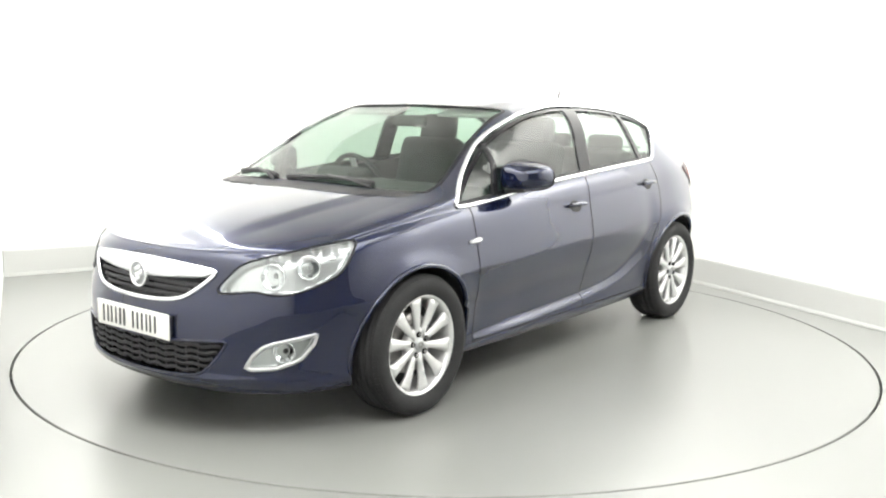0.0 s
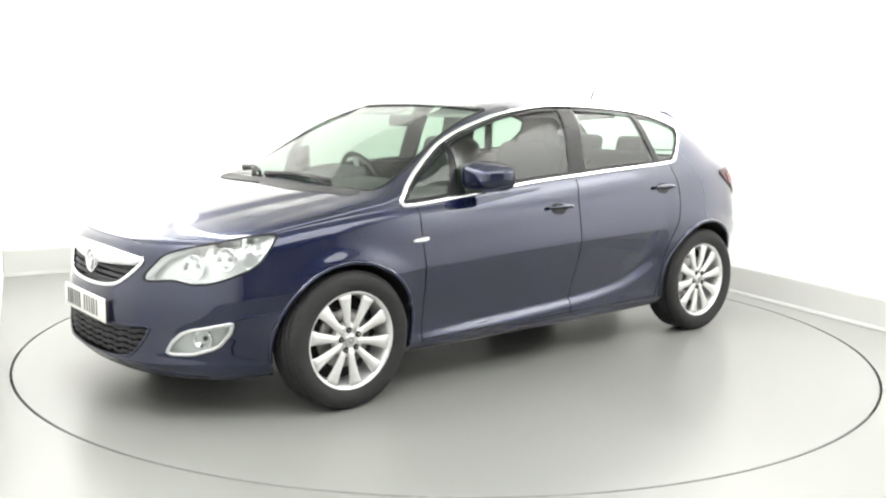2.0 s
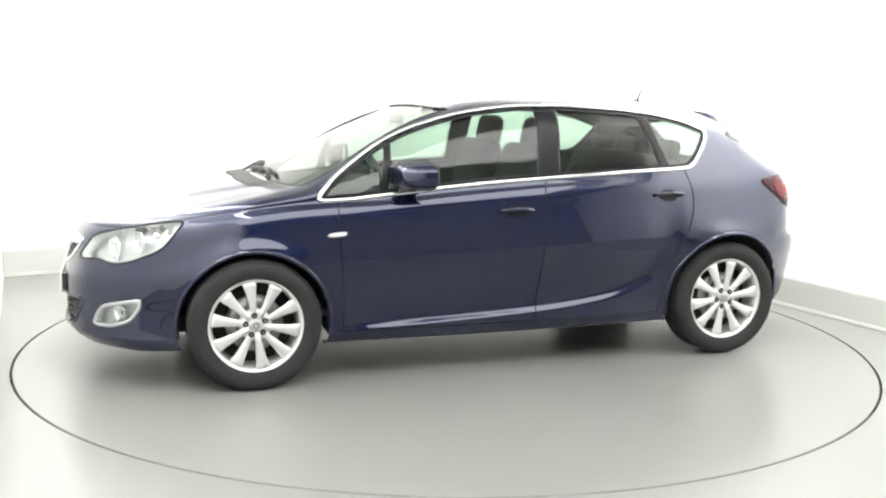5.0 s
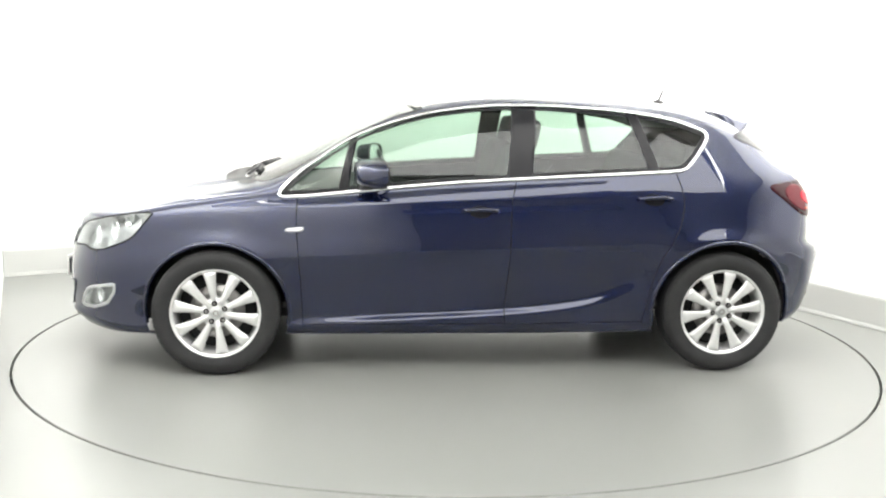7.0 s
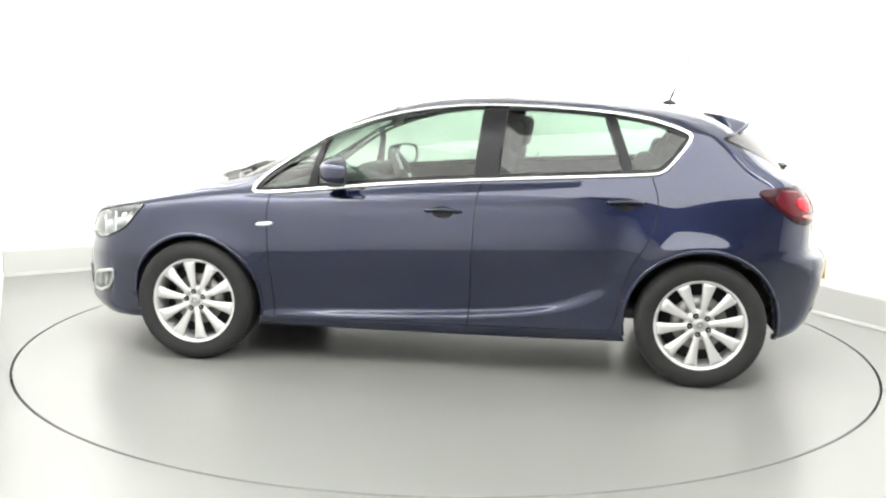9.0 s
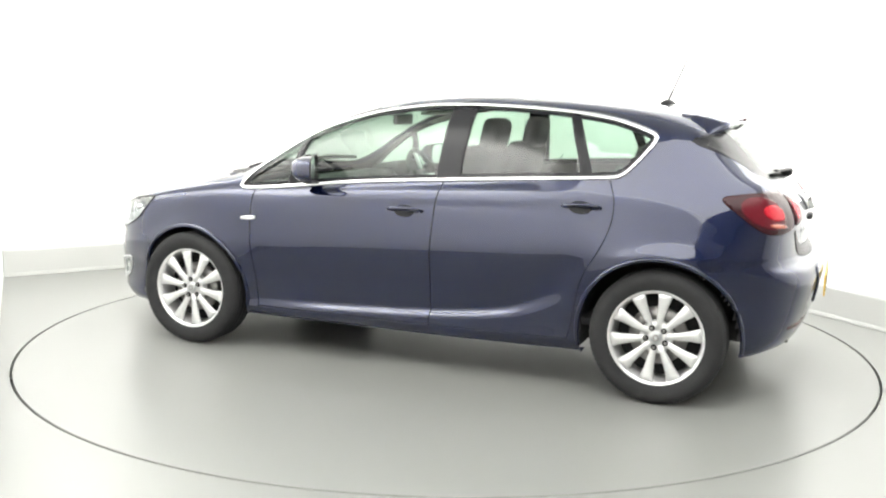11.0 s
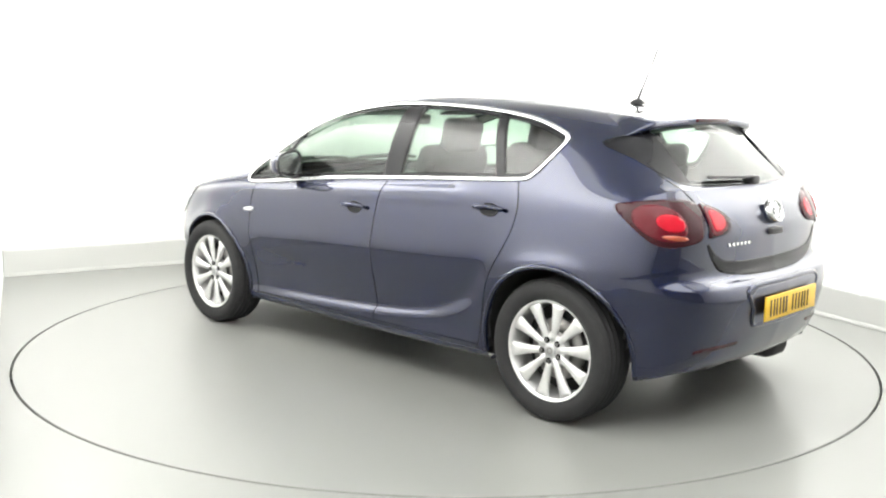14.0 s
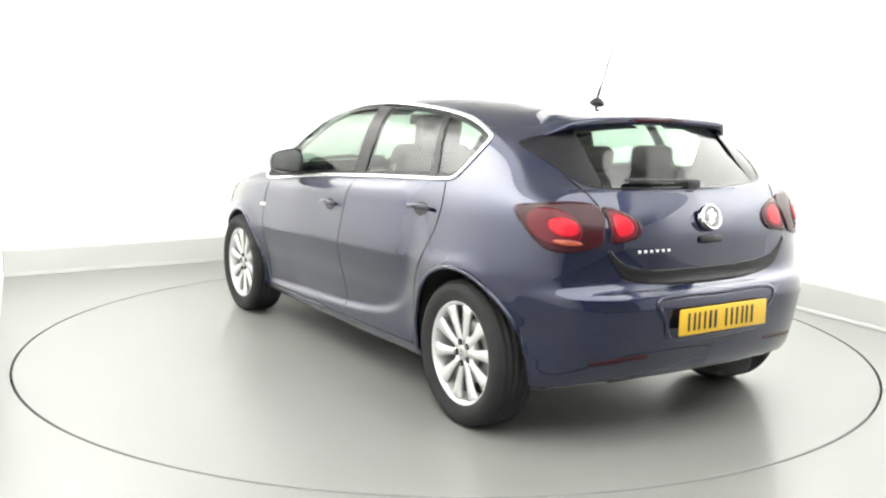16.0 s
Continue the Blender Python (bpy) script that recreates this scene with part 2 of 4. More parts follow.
PLAN = ((2.235, 0.0), (2.230, 0.15), (2.210, 0.30), (2.15, 0.48), (2.03, 0.64), (1.90, 0.755), (1.72, 0.83), (1.50, 0.868), (1.34, 0.885),
        (0.9, 0.895), (0.0, 0.90), (-0.9, 0.895), (-1.34, 0.888), (-1.6, 0.855), (-1.78, 0.80), (-1.915, 0.70), (-1.997, 0.53), (-2.035, 0.27), (-2.045, 0.0))
side_in = curve_of([(0, -0.075), (0.06, -0.05), (0.14, -0.052), (0.3, -0.042), (0.45, -0.0165), (0.56, -0.0025), (0.585, 0.0), (0.61, -0.0012), (0.72, -0.0125), (0.85, -0.028), (0.95, -0.049), (1, -0.078)])
front_in = curve_of([(0.12, -0.16), (0.18, -0.07), (0.24, -0.008), (0.32, 0.012), (0.46, 0.014), (0.6, -0.008), (0.70, -0.035), (0.76, -0.06), (0.80, -0.10), (0.85, -0.16), (1.0, -0.4)])
rear_in = curve_of([(0.2, 0.17), (0.27, 0.11), (0.33, 0.07), (0.39, 0.046), (0.45, 0.028), (0.55, 0.006), (0.6, 0.0), (0.655, 0.015), (0.69, 0.07), (0.72, 0.085), (0.85, 0.085), (0.95, 0.11), (1.06, 0.2), (1.2, 0.25)])
shoulder_z = curve_of([(2.3, 0.785), (2.1, 0.79), (1.9, 0.80), (1.68, 0.84), (1.4, 0.882), (1.1, 0.914), (0.7, 0.93), (0.4, 0.96), (0.1, 0.983),
                       (-0.25, 1.005), (-0.75, 1.035), (-1.1, 1.053), (-1.4, 1.06), (-2.2, 1.06)])
bottom_z = curve_of([(2.3, 0.20), (1.9, 0.19), (1.6, 0.20), (1.0, 0.205), (0, 0.205), (-1.0, 0.215), (-1.6, 0.232), (-1.8, 0.255), (-1.93, 0.285), (-2.03, 0.297), (-2.2, 0.297)])
centre_z = curve_of([(2.3, 0.785), (2.16, 0.787), (2.05, 0.837), (1.9, 0.885), (1.7, 0.931), (1.5, 0.970), (1.3, 1.000), (1.2, 1.014), (1.12, 1.040), (1.0, 1.102),
                     (0.8, 1.215), (0.6, 1.312), (0.4, 1.383), (0.28, 1.411), (0.1, 1.442), (-0.1, 1.458), (-0.35, 1.466), (-0.62, 1.463), (-1.14, 1.432),
                     (-1.45, 1.392), (-1.58, 1.36), (-1.66, 1.30), (-1.75, 1.19), (-1.87, 1.06), (-2.2, 1.06)])
bow = curve_of([(2.3, 0), (2.18, 0.0), (1.9, 0.0), (1.4, 0.03), (1.0, 0.10), (0.6, 0.06), (0.2, 0.03), (-0.5, 0), (-1.2, -0.03), (-1.5, -0.09), (-1.75, -0.06), (-1.87, 0), (-2.2, 0)])
power = curve_of([(2.3, 2.0), (1.5, 2.3), (1.15, 3.0), (0.9, 4.5), (0.5, 5.2), (0.1, 5.6), (-1.0, 5.2), (-1.4, 4.2), (-1.7, 3.0), (-2.2, 2.4)])
tumble = curve_of([(2.3, 0), (1.3, 0.0), (1.0, 0.02), (0.6, 0.08), (0.2, 0.14), (-0.6, 0.17), (-1.3, 0.20), (-1.6, 0.24), (-1.9, 0.18), (-2.2, 0)])
pinch = curve_of([(2.3, 0), (0.6, 0.0), (0.0, 0.012), (-0.4, 0.018), (-0.9, 0.030), (-1.2, 0.044), (-1.5, 0.042), (-1.8, 0.025), (-2.0, 0.0), (-2.2, 0)])

blade_z = curve_of([(1.0, 0.262), (0.8, 0.268), (0.3, 0.288), (-0.2, 0.315), (-0.55, 0.355), (-0.75, 0.42), (-0.86, 0.50), (-0.93, 0.60), (-1.0, 0.72)])

WHEEL_R, WHEEL_X = 0.326, 1.3425
ARCH_R = {True: 0.372, False: 0.390}     # front, rear
NS, NL, NT = 320, 72, 60


def body_grid():
    plan = spline(PLAN, NS)
    tan = np.gradient(plan, axis=0)
    tan /= np.linalg.norm(tan, axis=1)[:, None]
    nx, ny = tan[:, 1], -tan[:, 0]
    rows = []
    xs, ys = plan[:, 0], plan[:, 1]
    zt, zb = shoulder_z(xs), bottom_z(xs)
    for v in np.linspace(0, 1, NL):
        z = zb + (zt - zb) * v
        fr = np.where(nx > 0, front_in(z), rear_in(z) * -1.0)
        w = np.abs(nx) ** 1.5
        fr = fr + np.where(nx > 0, 0.014 * np.exp(-((z - 0.255) / 0.022) ** 2), 0)
        x = xs + np.where(nx > 0, 1, -1) * w * fr
        lean = np.clip((v - 0.52) / 0.42, 0, 1)
        y = ys + np.clip(ny, 0, 1) ** 1.5 * (side_in(v) - pinch(xs) * lean * lean * (3 - 2 * lean))
        flank = np.clip((ny - 0.9) / 0.08, 0, 1)
        zb_, zh_ = blade_z(xs), 0.885 + (0.75 - xs) * 0.034
        up = np.clip(z - zb_, 0, 1)
        fade = np.clip((1.0 - xs) / 0.5, 0, 1) * np.clip((xs + 1.02) / 0.1, 0, 1)
        scoop = np.where(z > zb_, np.exp(-up / 0.15) * np.clip(up / 0.028, 0, 1), 0) * fade
        fold = np.where(z < zh_, np.exp(-(zh_ - z) / 0.06) * np.clip((zh_ - z) / 0.025, 0, 1), 0) * np.clip((0.9 - xs) / 0.4, 0, 1) * np.clip((xs + 1.4) / 0.4, 0, 1)
        y = y - flank * (0.033 * scoop + 0.004 * fold)
        for wx, wr in ((WHEEL_X, ARCH_R[True]), (-WHEEL_X, ARCH_R[False])):
            away = np.clip(np.hypot(xs - wx, z - 0.325) - wr, 0, 1)
            y = y + np.clip(ny, 0, 1) * 0.016 * np.exp(-(away / 0.045) ** 2) * np.clip((z - 0.27) / 0.12, 0, 1)
        y[0] = y[-1] = 0
        rows.append(np.stack([x, y, z], 1))
    rows.insert(0, rows[0] * (0.975, 0.90, 1.0) - (0, 0, 0.004))
    top = rows[-1]
    x0, y0, z0 = top[:, 0], top[:, 1], top[:, 2]
    x0c = x0 + bow(x0) * np.clip(y0 / 0.4, 0, 1)
    x0c = np.minimum(np.maximum(x0c, x0[-1]), x0[0])
    H = centre_z(x0c) - z0
    n, tm = power(x0), tumble(x0)
    for q in np.linspace(0, 1, NT)[1:]:
        a = q * math.pi / 2
        h = math.sin(a) ** (2 / n)
        c = math.cos(a) ** (2 / n) if q < 1 else np.zeros(NS)
        y = y0 * c * (1 - tm * h)
        rows.append(np.stack([x0 + (x0c - x0) * (1 - c), y, z0 + H * h], 1))
    g = np.array(rows)
    # the bonnet's two creases, running from the screen's corners to the grille
    gx, gy = g[NL:, :, 0], g[NL:, :, 1]
    ridge = 0.54 - (gx - 1.1) * 0.20
    fall = np.clip((gy - ridge) / 0.035, -1, 1)
    g[NL:, :, 2] -= 0.006 * (fall + 1) * np.clip((gx - 1.15) / 0.2, 0, 1) * np.clip((2.05 - gx) / 0.2, 0, 1) * np.clip((0.80 - gy) / 0.12, 0, 1)
    for _ in range(16):
        g[:, 1:-1] = 0.25 * g[:, :-2] + 0.5 * g[:, 1:-1] + 0.25 * g[:, 2:]
    a, b = NL - 14, NL + 14
    rear = np.clip((-0.7 - g[NL, :, 0]) / 0.4, 0, 1)[None, :, None]
    for _ in range(30):
        soft = 0.25 * g[a - 1:b - 1] + 0.5 * g[a:b] + 0.25 * g[a + 1:b + 1]
        g[a:b] += (soft - g[a:b]) * rear
    return g


GRID = body_grid()
NR = GRID.shape[0]
HALF_V = GRID.reshape(-1, 3)
HALF_F = [(r * NS + c, (r + 1) * NS + c, (r + 1) * NS + c + 1, r * NS + c + 1) for r in range(NR - 1) for c in range(NS - 1)]
SKIN = BVHTree.FromPolygons([tuple(v) for v in HALF_V], HALF_F)


def on_side(x, z, off=0.0):
    """The point of the left side at x, z, raised by off; with its normal."""
    p, nrm, _, _ = SKIN.ray_cast(Vector((x, 2.0, z)), Vector((0, -1, 0)))
    if p is None:
        p, nrm, _, _ = SKIN.find_nearest(Vector((x, 0.8, z)))
    if nrm.y < 0:
        nrm = -nrm
    return p + nrm * off, nrm


def on_end(y, z, off=0.0, front=True):
    """The same for the front or the rear end at y, z."""
    s = 1 if front else -1
    p, nrm, _, _ = SKIN.ray_cast(Vector((s * 4.0, abs(y), z)), Vector((-s, 0, 0)))
    if p is None:
        p, nrm, _, _ = SKIN.find_nearest(Vector((s * 2.0, abs(y), z)))
    if nrm.x * s < 0:
        nrm = -nrm
    p = p + nrm * off
    return (Vector((p.x, -p.y, p.z)), Vector((nrm.x, -nrm.y, nrm.z))) if y < 0 else (p, nrm)


def inside(poly, p):
    x, y = p[:, 0], p[:, 1]
    hit = np.zeros(len(p), bool)
    a, b = poly, np.roll(poly, -1, 0)
    for (x1, y1), (x2, y2) in zip(a, b):
        if y1 != y2:
            hit ^= ((y1 > y) != (y2 > y)) & (x < (x2 - x1) * (y - y1) / (y2 - y1) + x1)
    return hit


def nearest_on(poly, p):
    a, b = poly, np.roll(poly, -1, 0)
    d = b - a
    t = np.clip(((p - a) * d).sum(1) / np.maximum((d * d).sum(1), 1e-12), 0, 1)
    q = a + d * t[:, None]
    return q[np.argmin(((q - p) ** 2).sum(1))]


def seen_from(V, angle):
    """Plan coordinates across the direction angle, and height."""
    a = radians(angle)
    V = np.asarray(V, float)
    return np.stack([-V[:, 0] * math.sin(a) + V[:, 1] * math.cos(a), V[:, 2]], 1)


def on_dir(angle):
    """A function that lays (u, z), seen from the direction angle in plan, on the skin."""
    a = radians(angle)
    d, e = Vector((math.cos(a), math.sin(a), 0)), Vector((-math.sin(a), math.cos(a), 0))

    def place(u, z, off=0.0):
        p, nrm, _, _ = SKIN.ray_cast(d * 4 + e * u + Vector((0, 0, z)), -d)
        if p is None:
            p, nrm, _, _ = SKIN.find_nearest(d * 1.9 + e * u + Vector((0, 0, z)))
        if nrm.dot(d) < 0:
            nrm = -nrm
        return p + nrm * off, nrm
    return place


def cut(V, F, poly, axes, where, place, project=None):
    """Cut an opening of outline poly (seen along the third axis) out of the half skin."""
    seen = V[:, axes] if project is None else project(V)
    ins = inside(poly, seen) & where(V)
    keep, move = [], set()
    for f in F:
        k = [ins[i] for i in f]
        if all(k):
            continue
        keep.append(f)
        move.update(i for i in f if ins[i])
    V = V.copy()
    for i in move:
        q = nearest_on(poly, seen[i])
        V[i] = place(q, V[i])
    return V, keep


DLO = spline(((1.02, 0.938), (0.985, 0.926), (0.86, 0.932), (0.713, 0.947), (0.422, 0.978), (0.129, 1.003), (-0.226, 1.026), (-0.467, 1.04), (-0.774, 1.057), (-1.06, 1.073),
              (-1.12, 1.084), (-1.16, 1.115), (-1.23, 1.20), (-1.265, 1.262), (-1.235, 1.292), (-1.057, 1.348), (-0.805, 1.384), (-0.493, 1.404), (-0.247, 1.408), (-0.034, 1.399),
              (0.24, 1.360), (0.48, 1.294), (0.657, 1.219), (0.831, 1.109), (0.96, 1.012)), 220, True)
SCREEN = spline(((0.0, 1.012), (0.35, 1.006), (0.60, 0.995), (0.685, 0.995), (0.70, 1.015), (0.672, 1.11), (0.632, 1.22), (0.582, 1.345), (0.55, 1.383), (0.3, 1.397), (0.0, 1.402)), 160)
SCREEN = np.vstack([SCREEN, [(-0.1, 1.402), (-0.1, 1.012)]])
HATCH_GLASS = spline(((0.0, 1.072), (0.35, 1.076), (0.50, 1.09), (0.56, 1.125), (0.62, 1.21), (0.635, 1.25), (0.60, 1.272), (0.45, 1.31), (0.25, 1.335), (0.0, 1.345)), 160)
HATCH_GLASS = np.vstack([HATCH_GLASS, [(-0.1, 1.345), (-0.1, 1.072)]])


LAMP_DIR = 45
LAMP = resample(seen_from(spline(((2.148, 0.452, 0.631), (2.107, 0.494, 0.711), (2.066, 0.531, 0.75), (1.974, 0.61, 0.782), (1.774, 0.729, 0.825), (1.68, 0.77, 0.832), (1.69, 0.79, 0.805),
                         (1.778, 0.8, 0.711), (1.871, 0.764, 0.662), (1.955, 0.704, 0.63), (2.018, 0.64, 0.623), (2.067, 0.579, 0.637)), 120, True), LAMP_DIR), 120)
FOG = seen_from(resample(np.array(((2.09, 0.55, 0.318), (2.074, 0.575, 0.366), (2.05, 0.606, 0.402), (2.02, 0.64, 0.42), (1.89, 0.752, 0.453), (1.882, 0.757, 0.45), (1.888, 0.745, 0.41), (1.925, 0.71, 0.350),
                                (1.95, 0.69, 0.335), (2.01, 0.638, 0.312), (2.075, 0.566, 0.308), (2.09, 0.55, 0.318))), 70, True), LAMP_DIR)
GRILLE = np.vstack([spline(((0.0, 0.735), (0.12, 0.734), (0.25, 0.729), (0.40, 0.716), (0.425, 0.706), (0.40, 0.676), (0.36, 0.640), (0.29, 0.597), (0.2, 0.578), (0.1, 0.571), (0.0, 0.569)), 80), [(-0.1, 0.569), (-0.1, 0.735)]])
LOWER_GRILLE = np.vstack([spline(((0.0, 0.408), (0.2, 0.411), (0.42, 0.425), (0.49, 0.428), (0.48, 0.395), (0.44, 0.335), (0.39, 0.288), (0.34, 0.272), (0.2, 0.262), (0.0, 0.258)), 80), [(-0.1, 0.258), (-0.1, 0.408)]])


def arch_outline(x0):
    a = np.linspace(0, 2 * math.pi, 120, endpoint=False)
    r = ARCH_R[x0 > 0]
    return np.stack([x0 + r * np.cos(a), 0.325 + r * 0.985 * np.sin(a)], 1)


def shell(V, F):
    place_side = lambda q, v: tuple(on_side(q[0], q[1])[0])
    for x0 in (WHEEL_X, -WHEEL_X):
        V, F = cut(V, F, arch_outline(x0), [0, 2], lambda V: V[:, 1] > 0.5, lambda q, v: (q[0], v[1], q[1]))
    V, F = cut(V, F, DLO, [0, 2], lambda V: V[:, 1] > 0.3, place_side)
    V, F = cut(V, F, SCREEN, [1, 2], lambda V: V[:, 0] > 0.1, lambda q, v: tuple(on_end(max(q[0], 0), q[1])[0]))
    V, F = cut(V, F, HATCH_GLASS, [1, 2], lambda V: V[:, 0] < -1.2, lambda q, v: tuple(on_end(max(q[0], 0), q[1], 0, False)[0]))
    V, F = cut(V, F, LAMP, None, lambda V: V[:, 0] > 1.3, lambda q, v: tuple(on_dir(LAMP_DIR)(*q)[0]), lambda V: seen_from(V, LAMP_DIR))
    V, F = cut(V, F, FOG, None, lambda V: V[:, 0] > 1.3, lambda q, v: tuple(on_dir(LAMP_DIR)(*q)[0]), lambda V: seen_from(V, LAMP_DIR))
    V, F = cut(V, F, LOWER_GRILLE, [1, 2], lambda V: V[:, 0] > 1.6, lambda q, v: tuple(on_end(max(q[0], 0), q[1])[0]))
    V, F = cut(V, F, GRILLE, [1, 2], lambda V: V[:, 0] > 1.6, lambda q, v: tuple(on_end(max(q[0], 0), q[1])[0]))
    return V, F


def mirrored(V, F):
    n = len(V)
    W = V.copy()
    W[:, 1] *= -1
    return np.vstack([V, W]), list(F) + [tuple(n + i for i in f[::-1]) for f in F]


CUT_V, CUT_F = shell(HALF_V, HALF_F)
v2, f2 = mirrored(CUT_V, CUT_F)


def full_normals(V, F):
    """Vertex normals of the whole shell, pointing out, even across its middle line."""
    me = bpy.data.meshes.new("whole")
    me.from_pydata([tuple(map(float, v)) for v in V], [], F)
    me.update()
    n = np.zeros(len(V) * 3)
    me.vertex_normals.foreach_get("vector", n)
    bpy.data.meshes.remove(me)
    n = n.reshape(-1, 3)
    mid = np.abs(V[:, 1]) < 1e-4
    n[mid, 1] = 0
    n /= np.maximum(np.linalg.norm(n, axis=1), 1e-9)[:, None]
    return n


BONNET = np.array(((2.085, 0.0), (2.082, 0.15), (2.06, 0.3), (2.02, 0.45), (1.96, 0.57), (1.83, 0.645), (1.6, 0.672), (1.35, 0.668), (1.1, 0.645), (0.9, 0.6), (0.9, 0.0)))
rear_edge = curve_of([(0.2, -0.89), (0.36, -0.925), (0.5, -0.95), (0.62, -0.99), (0.73, -1.055), (0.85, -1.10), (0.96, -1.105), (1.08, -1.07)])
front_edge = curve_of([(0.2, 0.90), (0.4, 0.905), (0.6, 0.918), (0.8, 0.93), (0.95, 0.925)])
middle_edge = curve_of([(0.2, -0.155), (0.45, -0.165), (0.65, -0.175), (0.9, -0.185), (1.05, -0.215)])
NAMES = {"body": "glossy navy blue painted bodyshell", "bonnet": "navy blue painted bonnet", "roof_panel": "navy blue painted roof", "tailgate": "navy blue painted tailgate",
         "front_bumper": "navy blue painted front bumper", "rear_bumper": "navy blue painted rear bumper", "front_door": "navy blue painted front door", "rear_door": "navy blue painted rear door"}


def panel_of(c, up):
    x, y, z = c[0], abs(c[1]), c[2]
    if y > 0.6 and 0.262 < z < 1.075 and rear_edge(z) < x < front_edge(z):
        return ("front_door" if x > middle_edge(z) else "rear_door") + ("" if c[1] > 0 else " far")
    if x > 1.05 and up > 0.4 and z > 0.78 and inside(BONNET, np.array([(x, y)]))[0]:
        return "bonnet"
    if x > 1.72 and z < 0.80:
        return "front_bumper"
    if x < -1.66 and z < 0.69:
        return "rear_bumper"
    if x < -1.5 and y < 0.54 + max(0, z - 1.05) * 0.4 and 0.69 <= z < 1.33:
        return "tailgate"
    if z > 1.33 and y < 0.53 and -1.36 < x < 0.29:
        return "roof_panel"
    return "body"


def make_shell():
    nv = full_normals(v2, f2)
    groups = {}
    for f in f2:
        c = v2[list(f)].mean(0)
        groups.setdefault(panel_of(c, abs(nv[list(f), 2].mean())), []).append(f)
    for key, F in groups.items():
        used = sorted({i for f in F for i in f})
        ix = {k: n for n, k in enumerate(used)}
        nm = key.split()[0]
        ob = mesh_object(nm, v2[used], [tuple(ix[i] for i in f) for f in F], PAINT, car, NAMES[nm])
        ob.data.normals_split_custom_set_from_vertices([tuple(map(float, nv[i])) for i in used])


make_shell()


def drape(outline, place, off, step=0.02, rim=0.0, closed=True):
    """A sheet of the given 2D outline laid on the skin and raised by off, with its rim turned in by rim."""
    o = np.array(outline)
    lo, hi = o.min(0), o.max(0)
    gx = np.linspace(lo[0], hi[0], max(3, int((hi[0] - lo[0]) / step) + 2))
    gz = np.linspace(lo[1], hi[1], max(3, int((hi[1] - lo[1]) / step) + 2))
    nx_, nz_ = len(gx), len(gz)
    P = np.array([(x, z) for x in gx for z in gz])
    ins = inside(o, P)
    F, used = [], set()
    for i in range(nx_ - 1):
        for j in range(nz_ - 1):
            f = (i * nz_ + j, (i + 1) * nz_ + j, (i + 1) * nz_ + j + 1, i * nz_ + j + 1)
            if any(ins[k] for k in f):
                F.append(f)
                used.update(f)
    for k in used:
        if not ins[k]:
            P[k] = nearest_on(o, P[k])
    idx = {k: n for n, k in enumerate(sorted(used))}
    V = [place(*P[k], off) for k in sorted(used)]
    F = [tuple(idx[k] for k in f) for f in F]
    V, N = [v[0] for v in V], [v[1] for v in V]
    if rim:
        count = {}
        for f in F:
            for a, b in zip(f, f[1:] + f[:1]):
                count[(a, b)] = 1
        edge = [(a, b) for a, b in count if (b, a) not in count]
        low = {}
        for a, b in edge:
            for k in (a, b):
                if k not in low:
                    low[k] = len(V)
                    V.append(V[k] - N[k] * rim)
        F = F + [(b, a, low[a], low[b]) for a, b in edge]
    return [tuple(v) for v in V], F


def laid(name, outline, place, off, mat, parent, label="", step=0.02, rim=0.0, flip=False, ease=0):
    V, F = drape(outline, place, off, step, rim)
    ob = mesh_object(name, V, F, mat, parent, label)
    bm = bmesh.new()
    bm.from_mesh(ob.data)
    bmesh.ops.remove_doubles(bm, verts=bm.verts, dist=0.0003)
    core = [v for v in bm.verts if not v.is_boundary]
    for _ in range(ease):
        bmesh.ops.smooth_vert(bm, verts=core, factor=0.5, use_axis_x=True, use_axis_y=True, use_axis_z=True)
    bmesh.ops.recalc_face_normals(bm, faces=bm.faces)
    bm.to_mesh(ob.data)
    bm.free()
    if flip:
        ob.data.transform(Matrix.Diagonal((1, -1, 1, 1)))
        ob.data.flip_normals()
    return ob


front_place = lambda y, z, off: on_end(y, z, off, True)
rear_place = lambda y, z, off: on_end(y, z, off, False)

def clip_poly(poly, a, b):
    """The part of poly to the left of the line from a to b."""
    out = []
    side = lambda p: (b[0] - a[0]) * (p[1] - a[1]) - (b[1] - a[1]) * (p[0] - a[0])
    for p, q in zip(poly, np.roll(poly, -1, 0)):
        sp, sq = side(p), side(q)
        if sp >= 0:
            out.append(tuple(p))
        if sp * sq < 0:
            out.append(tuple(np.array(p) + (np.array(q) - np.array(p)) * sp / (sp - sq)))
    return np.array(out)


def both_sides(name, outline, place, off, mat, parent, label="", step=0.02, rim=0.0, ease=0):
    a = laid(name, outline, place, off, mat, parent, label, step, rim, False, ease)
    b = laid(name, outline, place, off, mat, parent, label, step, rim, True, ease)
    return a, b


